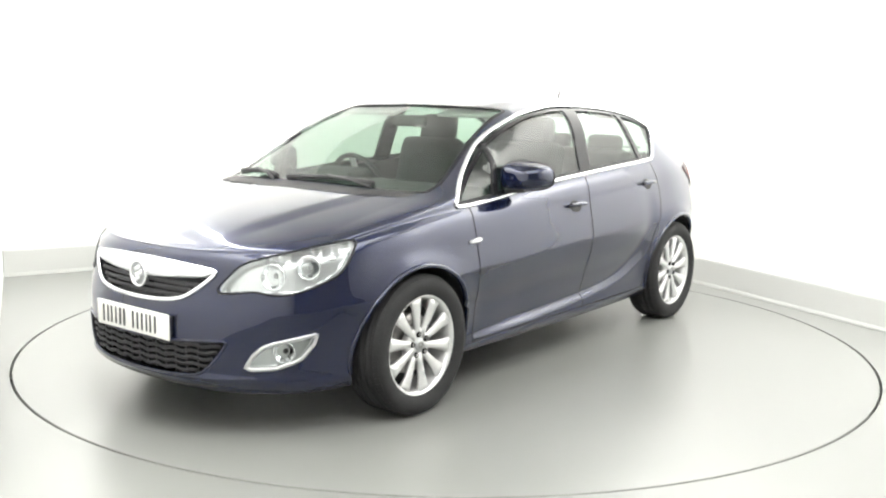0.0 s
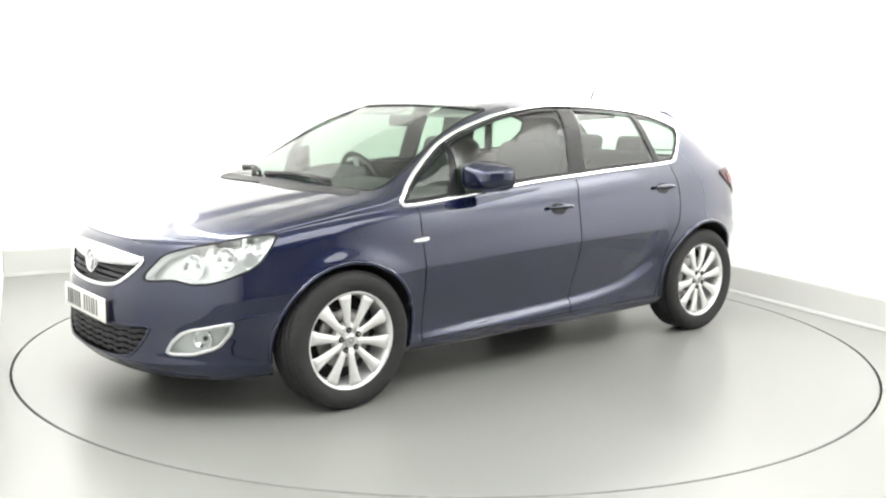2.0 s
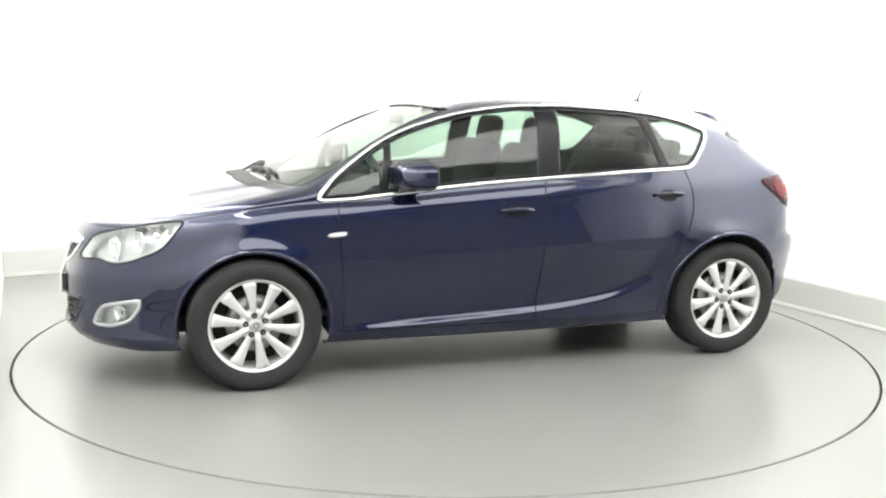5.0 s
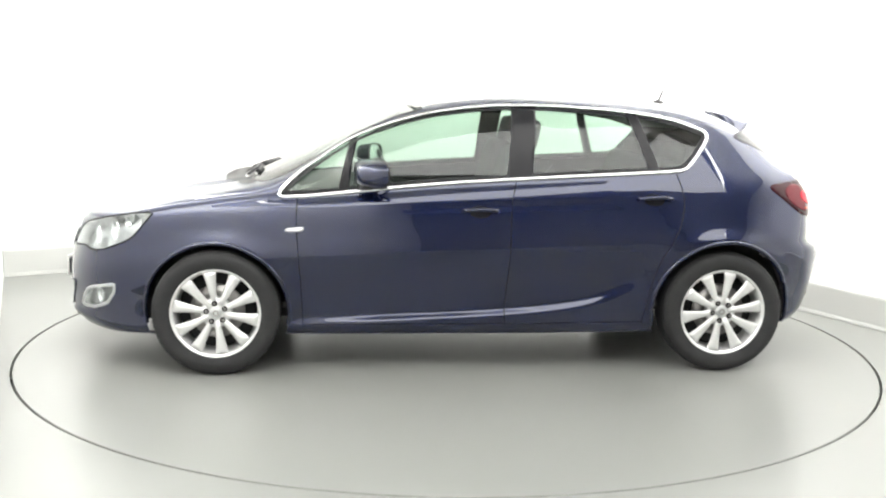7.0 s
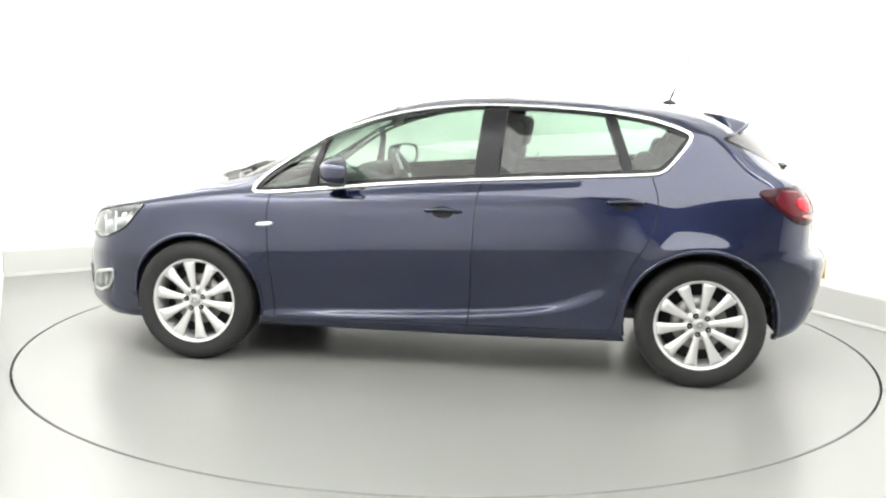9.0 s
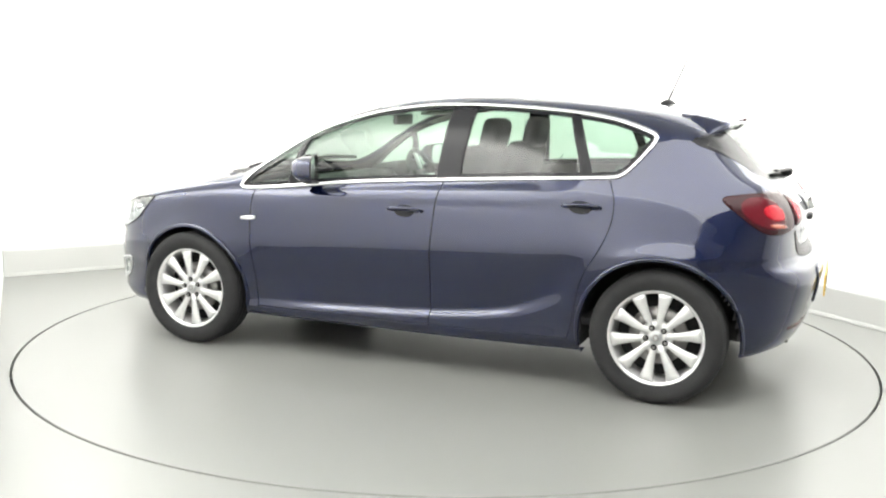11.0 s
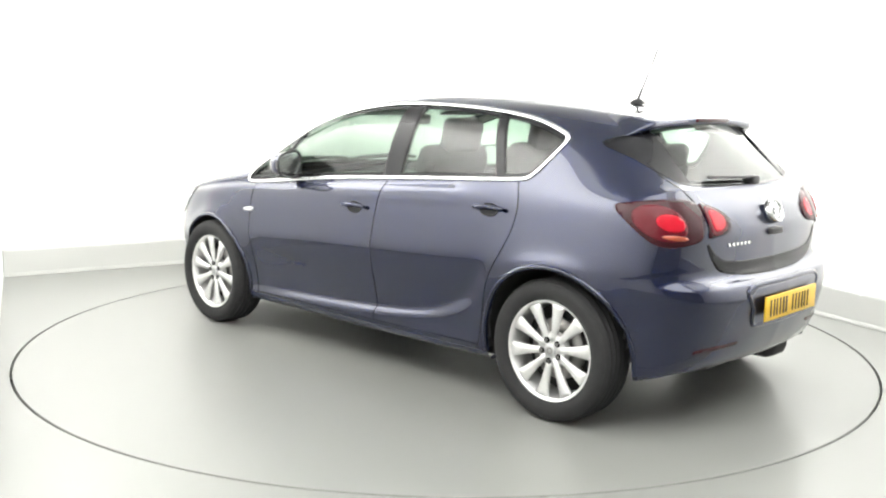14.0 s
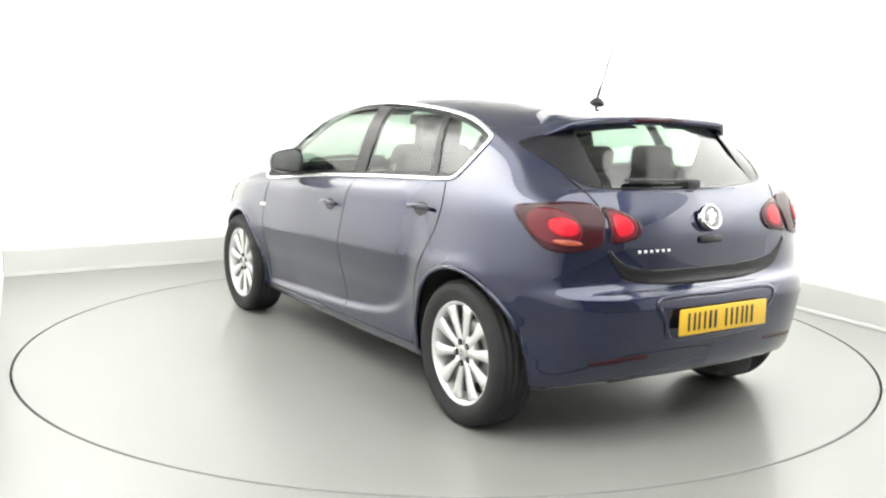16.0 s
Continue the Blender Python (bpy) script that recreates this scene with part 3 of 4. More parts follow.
# side glass, one pane for each opening, and black pillar covers between
side_place = lambda x, z, off=0.0: on_side(x, z, off)
LINES = {"a1": ((0.735, 0.9), (0.655, 1.25)), "a2": ((0.675, 0.9), (0.625, 1.25)), "b1": ((-0.160, 1.0), (-0.200, 1.42)), "b2": ((-0.295, 1.0), (-0.330, 1.42)),
         "c1": ((-0.945, 1.03), (-0.82, 1.40)), "c2": ((-1.005, 1.03), (-0.872, 1.40))}
ahead = lambda poly, k: clip_poly(poly, LINES[k][1], LINES[k][0])
behind = lambda poly, k: clip_poly(poly, LINES[k][0], LINES[k][1])
for nm, piece in (("front_quarter_window", ahead(DLO, "a1")), ("front_door_window", ahead(behind(DLO, "a2"), "b1")),
                  ("rear_door_window", ahead(behind(DLO, "b2"), "c1")), ("rear_quarter_window", behind(DLO, "c2"))):
    both_sides(nm, piece, side_place, -0.006, GLASS, car, "green-tinted window glass", 0.04, 0.0, 14)
for nm, piece in (("mirror_pillar", ahead(behind(DLO, "a1"), "a2")), ("middle_pillar", ahead(behind(DLO, "b1"), "b2")), ("rear_pillar", ahead(behind(DLO, "c1"), "c2"))):
    both_sides(nm, piece, side_place, -0.002, GLOSSBLACK, car, "gloss black pillar cover", 0.02, 0.02)
for sgn in (1, -1):
    path = [on_side(x, z, 0.003) for x, z in DLO]
    vs, fs = tube([(p.x, sgn * p.y, p.z) for p, _ in path], 0.0115, 8, True, 0.55, [(n_.x, sgn * n_.y, n_.z) for _, n_ in path])
    mesh_object("window_trim", vs, fs, CHROME, car, "bright chrome strip round the side windows")

# windscreen and rear glass
whole = lambda half: np.vstack([half[:-2], half[:-2][::-1] * (-1, 1)])
laid("windscreen", whole(SCREEN), front_place, -0.004, GLASS, car, "clear laminated windscreen", 0.05, ease=16)
laid("rear_window", whole(HATCH_GLASS), rear_place, -0.004, GLASS, car, "tinted heated rear window", 0.05, ease=16)


def ribbon(points, width, mat, name, label="", sgn=1, raise_=0.0015):
    """A narrow flat strip along (point, normal) pairs."""
    vs, fs = [], []
    for i, (p, nn) in enumerate(points):
        a, b = points[max(i - 1, 0)][0], points[min(i + 1, len(points) - 1)][0]
        t = (b - a).normalized()
        s = t.cross(nn).normalized() * width / 2
        for q in (p - s + nn * raise_, p + nn * (raise_ + 0.0006), p + s + nn * raise_):
            vs.append((q.x, sgn * q.y, q.z))
    for i in range(len(points) - 1):
        for k in (0, 1):
            f = (3 * i + k, 3 * i + k + 1, 3 * i + k + 4, 3 * i + k + 3)
            fs.append(f if sgn > 0 else f[::-1])
    return mesh_object(name, vs, fs, mat, car, label)


def seam(outline, place, n=60, width=0.006, name="panel_gap", both=True):
    pts = [place(a, b, 0.0) for a, b in spline(outline, n)]
    for sgn in ((1, -1) if both else (1,)):
        ribbon(pts, width, GLOSSBLACK, name, "", sgn)


# black bands round the glass, the screen's lower panel
def shrunk(poly, d):
    t = np.roll(poly, -1, 0) - np.roll(poly, 1, 0)
    t /= np.maximum(np.linalg.norm(t, axis=1), 1e-9)[:, None]
    area = 0.5 * np.sum(poly[:, 0] * np.roll(poly[:, 1], -1) - np.roll(poly[:, 0], -1) * poly[:, 1])
    return poly + np.stack([-t[:, 1], t[:, 0]], 1) * d * (1 if area > 0 else -1)


INNER = shrunk(DLO, 0.017)
band = [on_side(x, z, -0.0045) for x, z in np.vstack([INNER, INNER[:1]])]
for sgn in (1, -1):
    ribbon(band, 0.022, GLOSSBLACK, "window_seal", "black rubber window seal", sgn)
FRIT = clip_poly(HATCH_GLASS[:-2], (0.455, 1.0), (0.425, 1.4))
FRIT = FRIT if FRIT[:, 0].min() > 0.3 else clip_poly(HATCH_GLASS[:-2], (0.425, 1.4), (0.455, 1.0))
for sgn in (1, -1):
    laid("glass_border", FRIT, rear_place, -0.001, GLOSSBLACK, car, "black printed edge of the rear window", 0.03, 0.0, sgn < 0, 6)

seam(SCREEN[:-2], front_place, 90, 0.02, "screen_seal")
seam(HATCH_GLASS[:-2], rear_place, 80, 0.016, "glass_seal")
# door gaps
seam(((0.925, 0.915), (0.93, 0.80), (0.918, 0.6), (0.905, 0.4), (0.90, 0.25)), side_place)
seam(((-0.21, 1.01), (-0.185, 0.9), (-0.175, 0.65), (-0.165, 0.45), (-0.155, 0.25)), side_place)
seam(((-1.075, 1.06), (-1.105, 0.96), (-1.10, 0.85), (-1.055, 0.73), (-0.99, 0.62), (-0.95, 0.5), (-0.925, 0.36), (-0.90, 0.262)), side_place)
seam(((0.90, 0.262), (0.4, 0.262), (-0.3, 0.265), (-0.90, 0.272)), side_place, 80, 0.005)
# bonnet gap, from the nose to the screen
top_place = lambda x, y, off=0.0: (lambda r: (r[0] + r[1] * off, r[1]))(SKIN.ray_cast(Vector((x, y, 3)), Vector((0, 0, -1)))[:2])
seam(((2.085, 0.0), (2.082, 0.15), (2.06, 0.3), (2.02, 0.45), (1.96, 0.57), (1.83, 0.645), (1.6, 0.672), (1.35, 0.668), (1.1, 0.645)), top_place, 90, 0.006, "bonnet_gap")
# roof joints
seam(((0.25, 0.53), (-0.3, 0.535), (-0.9, 0.52), (-1.35, 0.49)), top_place, 60, 0.008, "roof_joint")

# cabin lining, a skin inside the shell
def lining():
    me = bpy.data.meshes.new("t")
    me.from_pydata([tuple(map(float, v)) for v in CUT_V], [], CUT_F)
    me.update()
    nv = np.zeros(len(CUT_V) * 3)
    me.vertex_normals.foreach_get("vector", nv)
    nv = nv.reshape(-1, 3)
    c = np.array((0.0, 0.0, 0.8))
    sgn = np.sign(((CUT_V - c) * nv).sum(1))
    V = CUT_V - nv * sgn[:, None] * 0.028
    bpy.data.meshes.remove(me)
    ok = (V[:, 0] < 1.15) & (V[:, 0] > -1.9) & (V[:, 2] > 0.3) & (V[:, 1] > 0.012)
    low = [f for f in CUT_F if all(ok[i] for i in f) and max(V[i][2] for i in f) < 1.28]
    high = [f for f in CUT_F if all(ok[i] for i in f) and max(V[i][2] for i in f) >= 1.28]
    for nm, F, mat, lab in (("cabin_lining", low, TRIMGREY, "dark grey cabin side lining"), ("headlining", high, HEADLINER, "pale grey fabric roof lining")):
        v, f = mirrored(V, F)
        used = sorted({i for q in f for i in q})
        ix = {k: j for j, k in enumerate(used)}
        mesh_object(nm, v[used], [tuple(ix[i] for i in q) for q in f], mat, car, lab)


lining()


# ---- cabin ----
def soft_box(name, size, m, mat, parent, label="", bevel=0.04):
    return box(name, size, m, mat, parent, min(bevel, min(size) * 0.45), label, 3)


box("cabin_floor", (2.6, 1.45, 0.04), pose(-0.2, 0, 0.34), TRIMGREY, car, 0.01, "dark carpeted cabin floor")
for y in (0.37, -0.37):
    seat = soft_box("front_seat", (0.50, 0.50, 0.15), pose(0.10, y, 0.56, 0, -8), CLOTH, car, "dark cloth front seat", 0.06)
    soft_box("backrest", (0.14, 0.48, 0.60), pose(-0.21, y, 0.90, 0, -16), CLOTH, seat, bevel=0.06)
    soft_box("headrest", (0.10, 0.27, 0.19), pose(-0.335, y, 1.245, 0, -12), CLOTH, seat, bevel=0.045)
    for k in (-0.06, 0.06):
        vs, fs = tube([(-0.29, y + k, 1.12), (-0.325, y + k, 1.2)], 0.007, 8)
        mesh_object("headrest_post", vs, fs, STEEL, seat)
    soft_box("seat_base", (0.44, 0.44, 0.14), pose(0.08, y, 0.43), PLASTIC, seat, bevel=0.02)
bench = soft_box("rear_bench", (0.48, 1.28, 0.16), pose(-0.72, 0, 0.56, 0, -6), CLOTH, car, "dark cloth rear bench seat", 0.06)
soft_box("backrest", (0.14, 1.24, 0.56), pose(-1.03, 0, 0.86, 0, -20), CLOTH, bench, bevel=0.06)
for y in (0.40, 0.0, -0.40):
    soft_box("headrest", (0.09, 0.25, 0.13), pose(-1.17, y, 1.155, 0, -14), CLOTH, bench, bevel=0.04)
soft_box("parcel_shelf", (0.50, 1.10, 0.03), pose(-1.45, 0, 1.0), TRIMGREY, car, "dark grey parcel shelf", 0.01)
dash = soft_box("dashboard", (0.52, 1.42, 0.22), pose(0.78, 0, 0.86, 0, 6), TRIMGREY, car, "dark grey moulded dashboard", 0.08)
soft_box("instrument_hood", (0.20, 0.36, 0.09), pose(0.60, -0.37, 0.985, 0, 6), TRIMGREY, dash, bevel=0.035)
soft_box("centre_console", (0.22, 0.28, 0.34), pose(0.55, 0, 0.80, 0, -20), PLASTIC, dash, bevel=0.03)
a = np.linspace(0, 2 * math.pi, 48, endpoint=False)
wheel_m = pose(0.42, -0.37, 0.93, 0, -66)
vs, fs = tube([tuple(wheel_m @ Vector((0.185 * math.cos(k), 0.185 * math.sin(k), 0))) for k in a], 0.016, 8, True)
steer = mesh_object("steering_wheel", vs, fs, PLASTIC, car, "black leather steering wheel with silver spokes")
bm = bmesh.new()
add_box(bm, (0.13, 0.14, 0.05), wheel_m @ pose(0, 0, -0.015), 0.02)
part("airbag_cover", bm, PLASTIC, steer)
for g in (0, 180, 270):
    box("spoke", (0.11, 0.04, 0.014), wheel_m @ pose(0, 0, 0, 0, 0, g) @ pose(0.115, 0, 0), SATIN, steer, 0.004, "silver spoke")
mir = soft_box("rear_view_mirror", (0.03, 0.24, 0.065), pose(0.40, 0, 1.31, 0, -8), PLASTIC, car, "black interior mirror on the windscreen", 0.02)
for y in (0.36, -0.36):
    soft_box("sun_visor", (0.16, 0.40, 0.02), pose(0.28, y, 1.365, 0, 16), HEADLINER, car, "pale grey sun visor", 0.008)
for sgn in (1, -1):
    vs, fs = tube([(-0.42, sgn * 0.70, 1.1), (-0.30, sgn * 0.67, 0.95), (-0.22, sgn * 0.62, 0.62)], 0.022, 6, False, 0.12)
    mesh_object("seat_belt", vs, fs, PLASTIC, car, "black webbing seat belt")

# ---- underside ----
def make_under():
    bm = bmesh.new()
    for x, l in ((0.0, 1.9), ):
        add_box(bm, (l, 1.56, 0.05), pose(x, 0, 0.24), 0.01)
    add_box(bm, (0.30, 1.1, 0.05), pose(1.86, 0, 0.25), 0.01)
    add_box(bm, (0.24, 1.0, 0.05), pose(-1.80, 0, 0.31), 0.01)
    add_box(bm, (0.75, 0.98, 0.10), pose(WHEEL_X, 0, 0.27), 0.02)
    add_box(bm, (0.75, 0.98, 0.12), pose(-WHEEL_X, 0, 0.32), 0.02)
    part("underbody", bm, UNDER, car, "black sealed underbody")
    # pipe takes the underseal's black so that its end does not glint white
    vs, fs = tube([(-0.9, -0.1, 0.24), (-1.6, -0.22, 0.24), (-1.88, -0.26, 0.25)], 0.03, 12)
    mesh_object("exhaust_pipe", vs, fs, UNDER, car, "exhaust pipe, darkened to keep its end from glinting")
    box("silencer", (0.34, 0.22, 0.16), pose(-1.72, -0.32, 0.27), UNDER, car, 0.05, "dark grimy silencer box")
    for y in (0.6, -0.6):
        box("jacking_block", (0.03, 0.03, 0.07), pose(-0.62, y, 0.20), PLASTIC, car, 0.004)


make_under()
for x0 in (WHEEL_X, -WHEEL_X):
    arch = ARCH_R[x0 > 0]
    for sgn in (1, -1):
        a = np.linspace(-0.05 * math.pi, 1.05 * math.pi, 40)
        vs, fs = [], []
        for k in a:
            for y in (0.46, 0.58, 0.70, None):
                yy = y if y is not None else max(on_side(x0 + arch * math.cos(k), max(0.325 + arch * 0.985 * math.sin(k), 0.23))[0].y - 0.022, 0.5)
                rr = arch + 0.012 if y is not None else arch + 0.001
                vs.append((x0 + rr * math.cos(k), sgn * yy, max(0.325 + rr * 0.985 * math.sin(k), 0.19)))
        for i in range(39):
            for j in range(3):
                f = (4 * i + j, 4 * i + j + 1, 4 * i + j + 5, 4 * i + j + 4)
                fs.append(f)
        inner = [4 * i for i in range(40)]
        fs.append(tuple(inner))
        mesh_object("wheel_arch_liner", vs, fs, UNDER, car, "black plastic wheel arch liner")
        # the rolled lip of the arch
        b = np.linspace(-0.06 * math.pi, 1.06 * math.pi, 50)
        pts = [on_side(x0 + (arch + 0.001) * math.cos(k), 0.325 + (arch + 0.001) * 0.985 * math.sin(k), -0.003) for k in b]
        vs, fs = tube([(p.x, sgn * p.y, p.z) for p, _ in pts], 0.014, 10, False, 0.8)
        mesh_object("arch_lip", vs, fs, PAINT, car)


# ---- wheels ----
def tyre_mesh():
    R = WHEEL_R
    prof = [(0.222, 0.078), (0.236, 0.093), (0.262, 0.106), (0.288, 0.108), (0.306, 0.101), (0.318, 0.088), (0.3235, 0.074)]
    tread = []
    for k in (-0.05, -0.018, 0.018, 0.05):
        tread += [(R, k + 0.006 + 0.004), (R - 0.008, k + 0.004), (R - 0.008, k - 0.004), (R, k - 0.006 - 0.004)]
    tread = sorted(tread, key=lambda q: -q[1])
    full = prof + tread + [(r, -y) for r, y in prof[::-1]] + [(0.222, -0.07)]
    return lathe(full, 96)


def spoke_mesh():
    """One flat spoke, widening outward, dished towards the hub."""
    st = [(0.040, 0.015, 0.022), (0.075, 0.0155, 0.020), (0.12, 0.0205, 0.018), (0.165, 0.0265, 0.018), (0.195, 0.0325, 0.022), (0.216, 0.037, 0.028)]
    yf = curve_of([(0.04, 0.068), (0.1, 0.072), (0.17, 0.076), (0.216, 0.078)])
    vs, fs = [], []
    for r, w, d in st:
        y = float(yf(r))
        for u, v in ((-w, y - 0.008), (-w * 0.78, y), (0, y + 0.0015), (w * 0.78, y), (w, y - 0.008), (w * 0.8, y - d), (-w * 0.8, y - d)):
            vs.append((u, v, r))
    for i in range(len(st) - 1):
        for k in range(7):
            fs.append((7 * i + k, 7 * i + (k + 1) % 7, 7 * i + 7 + (k + 1) % 7, 7 * i + 7 + k))
    fs += [tuple(range(6, -1, -1)), tuple(range(7 * (len(st) - 1), 7 * len(st)))]
    return vs, fs


def make_wheel(x, y, out, turn):
    """A wheel whose outer face looks along out * y."""
    m = pose(x, y, WHEEL_R, 0, 0, 0 if out > 0 else 180) @ pose(0, 0, 0, 0, turn)
    hold = new("wheel")
    hold.parent, hold.matrix_basis = car, m
    tagged(hold, "black tyre on a ten-spoke silver alloy wheel")
    vs, fs = tyre_mesh()
    tyre = mesh_object("tyre", vs, fs, RUBBER, hold, "black rubber tyre")
    bm = bmesh.new()
    for i in range(72):
        a = 2 * math.pi * i / 72
        for sy in (1, -1):
            mm = Matrix.Rotation(a, 4, "Y") @ pose(0, sy * 0.083, WHEEL_R - 0.0105, sy * -28, 0, 0)
            bmesh.ops.create_cube(bm, size=1, matrix=mm @ Matrix.Diagonal((0.017, 0.026, 0.009, 1)))
    tagged(part("tread", bm, RUBBER, hold, smooth=False), kind="stuff")
    rim = [(0.236, 0.082), (0.2335, 0.0885), (0.228, 0.088), (0.221, 0.083), (0.214, 0.072), (0.208, 0.04), (0.200, -0.07), (0.225, -0.09)]
    vs, fs = lathe(rim, 80)
    mesh_object("rim", vs, fs, ALLOY, hold, "silver alloy rim")
    vs, fs = spoke_mesh()
    first = mesh_object("spoke", vs, fs, ALLOY, hold)
    for i in range(1, 10):
        o = first.copy()
        scene.collection.objects.link(o)
        o.parent = hold
        o.matrix_basis = pose(0, 0, 0, 0, 36 * i)
    vs, fs = lathe([(0.001, 0.066), (0.03, 0.067), (0.07, 0.066), (0.08, 0.058), (0.082, 0.03)], 48)
    mesh_object("hub", vs, fs, ALLOY, hold, "silver wheel centre")
    vs, fs = lathe([(0.001, 0.077), (0.024, 0.076), (0.0285, 0.073), (0.029, 0.06)], 32)
    mesh_object("hub_cap", vs, fs, SATIN, hold, "silver centre cap with a plain emblem")
    vs, fs = lathe([(0.009, 0.0775), (0.012, 0.0788), (0.016, 0.0778)], 24)
    mesh_object("emblem", vs, fs, STEEL, hold)
    for i in range(5):
        a = radians(72 * i + 18)
        vs, fs = lathe([(0.001, 0.062), (0.0075, 0.062), (0.0085, 0.0615)], 12)
        vs = [(vx + 0.05 * math.cos(a), vy + 0.009, vz + 0.05 * math.sin(a)) for vx, vy, vz in vs]
        nut = mesh_object("wheel_bolt", vs, fs, STEEL, hold, "recessed steel wheel bolt")
        # a black ring on the hub paints the shade of the bolt's hole
        vs, fs = lathe([(0.0075, 0.0745), (0.0125, 0.0748), (0.0150, 0.068)], 16)
        vs = [(vx + 0.05 * math.cos(a), vy, vz + 0.05 * math.sin(a)) for vx, vy, vz in vs]
        mesh_object("bolt_shade", vs, fs, GLOSSBLACK, hold)
    vs, fs = lathe([(0.05, 0.018), (0.14, 0.018), (0.142, 0.0), (0.14, -0.01), (0.05, -0.01)], 48, True)
    mesh_object("brake_disc", vs, fs, STEEL, hold, "grey steel brake disc")
    vs, fs = lathe([(0.001, -0.03), (0.205, -0.03), (0.205, -0.032), (0.001, -0.032)], 40, True)
    mesh_object("splash_plate", vs, fs, UNDER, hold)
    return hold


make_wheel(WHEEL_X, 0.797, 1, 8)
make_wheel(-WHEEL_X, 0.775, 1, 26)
make_wheel(WHEEL_X, -0.797, -1, 15)
make_wheel(-WHEEL_X, -0.775, -1, 4)


# ---- lamps ----
def flipped(ob):
    """The mirror twin of a part, on the car's other side."""
    o = new(ob.name.split(".")[0], ob.data.copy())
    o.data.transform(ob.matrix_basis)
    o.data.transform(Matrix.Diagonal((1, -1, 1, 1)))
    o.data.flip_normals()
    for k in ("label",):
        if k in ob:
            o[k] = ob[k]
    o.parent = ob.parent
    return o


def twin(ob, parent):
    o = flipped(ob)
    o.parent = parent
    return o


def bowl(name, centre, aim, r, depth, mat, parent, label=""):
    """A round reflector dish that opens along aim."""
    prof = [(0.001, -depth), (r * 0.35, -depth * 0.93), (r * 0.7, -depth * 0.55), (r * 0.93, -depth * 0.1), (r, 0.0), (r * 1.08, 0.004), (r * 1.1, -0.004)]
    vs, fs = lathe(prof, 32)
    q = Vector(aim).normalized().to_track_quat("Y", "Z").to_matrix().to_4x4()
    m = Matrix.Translation(centre) @ q
    return mesh_object(name, [tuple(m @ Vector(v)) for v in vs], fs, mat, parent, label)


def ball(name, centre, r, mat, parent, label="", squash=(1, 1, 1)):
    bm = bmesh.new()
    bmesh.ops.create_uvsphere(bm, u_segments=20, v_segments=12, radius=r, matrix=Matrix.Translation(centre) @ Matrix.Diagonal((*squash, 1)))
    return part(name, bm, mat, parent, label)


lamp_place = on_dir(LAMP_DIR)
HOUSING = material("lamp_housing", (0.62, 0.63, 0.63), 0.25, 0.7, vary=0.12, scale=25)
LAMPGREY = material("lamp_grey", (0.30, 0.305, 0.31), 0.35, 0.4, vary=0.1, scale=40)
left = []
head = laid("headlight", LAMP, lamp_place, -0.055, HOUSING, car, "clear headlight with silver reflectors", 0.02, -0.054)
def ring_of(name, centre, aim, r, thick, mat, parent):
    q = Vector(aim).normalized().to_track_quat("Y", "Z").to_matrix().to_4x4()
    m = Matrix.Translation(centre) @ q
    vs, fs = tube([tuple(m @ Vector((r * math.cos(k), 0, r * math.sin(k)))) for k in np.linspace(0, 2 * math.pi, 36, endpoint=False)], thick, 8, True)
    return mesh_object(name, vs, fs, mat, parent)


for nm, c, aim, r in (("dipped_beam", (1.985, 0.605, 0.692), (1, 0.45, 0), 0.050), ("main_beam", (1.875, 0.700, 0.728), (1, 0.6, 0.05), 0.046)):
    left.append(bowl(nm, c, aim, r, 0.042, CHROME, head, "silver round reflector"))
    left.append(ring_of("reflector_ring", c, aim, r * 1.06, 0.0035, CHROME, head))
    left.append(ball("bulb_shield", tuple(Vector(c) - Vector(aim).normalized() * 0.028), 0.011, LAMPGREY, head, "grey bulb shield"))
left.append(ball("indicator", (1.79, 0.752, 0.765), 0.020, CHROME, head, "silver indicator bowl", (1, 1, 0.8)))
for o in both_sides("headlight_lens", LAMP, lamp_place, 0.002, LENS, car, "clear polycarbonate headlight cover", 0.02, 0.004):
    o.visible_shadow = False
edge_path = [lamp_place(u, z, 0.001) for u, z in LAMP]
vs, fs = tube([tuple(p) for p, _ in edge_path], 0.005, 6, True)
left.append(mesh_object("lamp_edge", vs, fs, GLOSSBLACK, head))
other = flipped(head)
for o in left:
    twin(o, other)

fog = laid("fog_lamp", FOG, lamp_place, -0.035, HOUSING, car, "silver fog lamp in the bumper", 0.012, -0.034)
left = [bowl("fog_reflector", (1.972, 0.655, 0.378), (1, 0.6, 0), 0.042, 0.03, CHROME, fog, "round silver reflector"),
        ball("fog_bulb", (1.955, 0.645, 0.378), 0.012, GLOSSBLACK, fog), ring_of("reflector_ring", (1.974, 0.656, 0.378), (1, 0.6, 0), 0.045, 0.003, CHROME, fog)]
fpath = [lamp_place(u, z, 0.003) for u, z in FOG]
vs, fs = tube([tuple(p) for p, _ in fpath], 0.009, 8, True, 0.6, [tuple(nn) for _, nn in fpath])
left.append(mesh_object("fog_bezel", vs, fs, SATIN, fog, "bright silver surround"))
other = flipped(fog)
for o in left:
    twin(o, other)
for o in both_sides("fog_lens", FOG, lamp_place, 0.0, LENS, car, "clear fog lamp cover", 0.015):
    o.visible_shadow = False

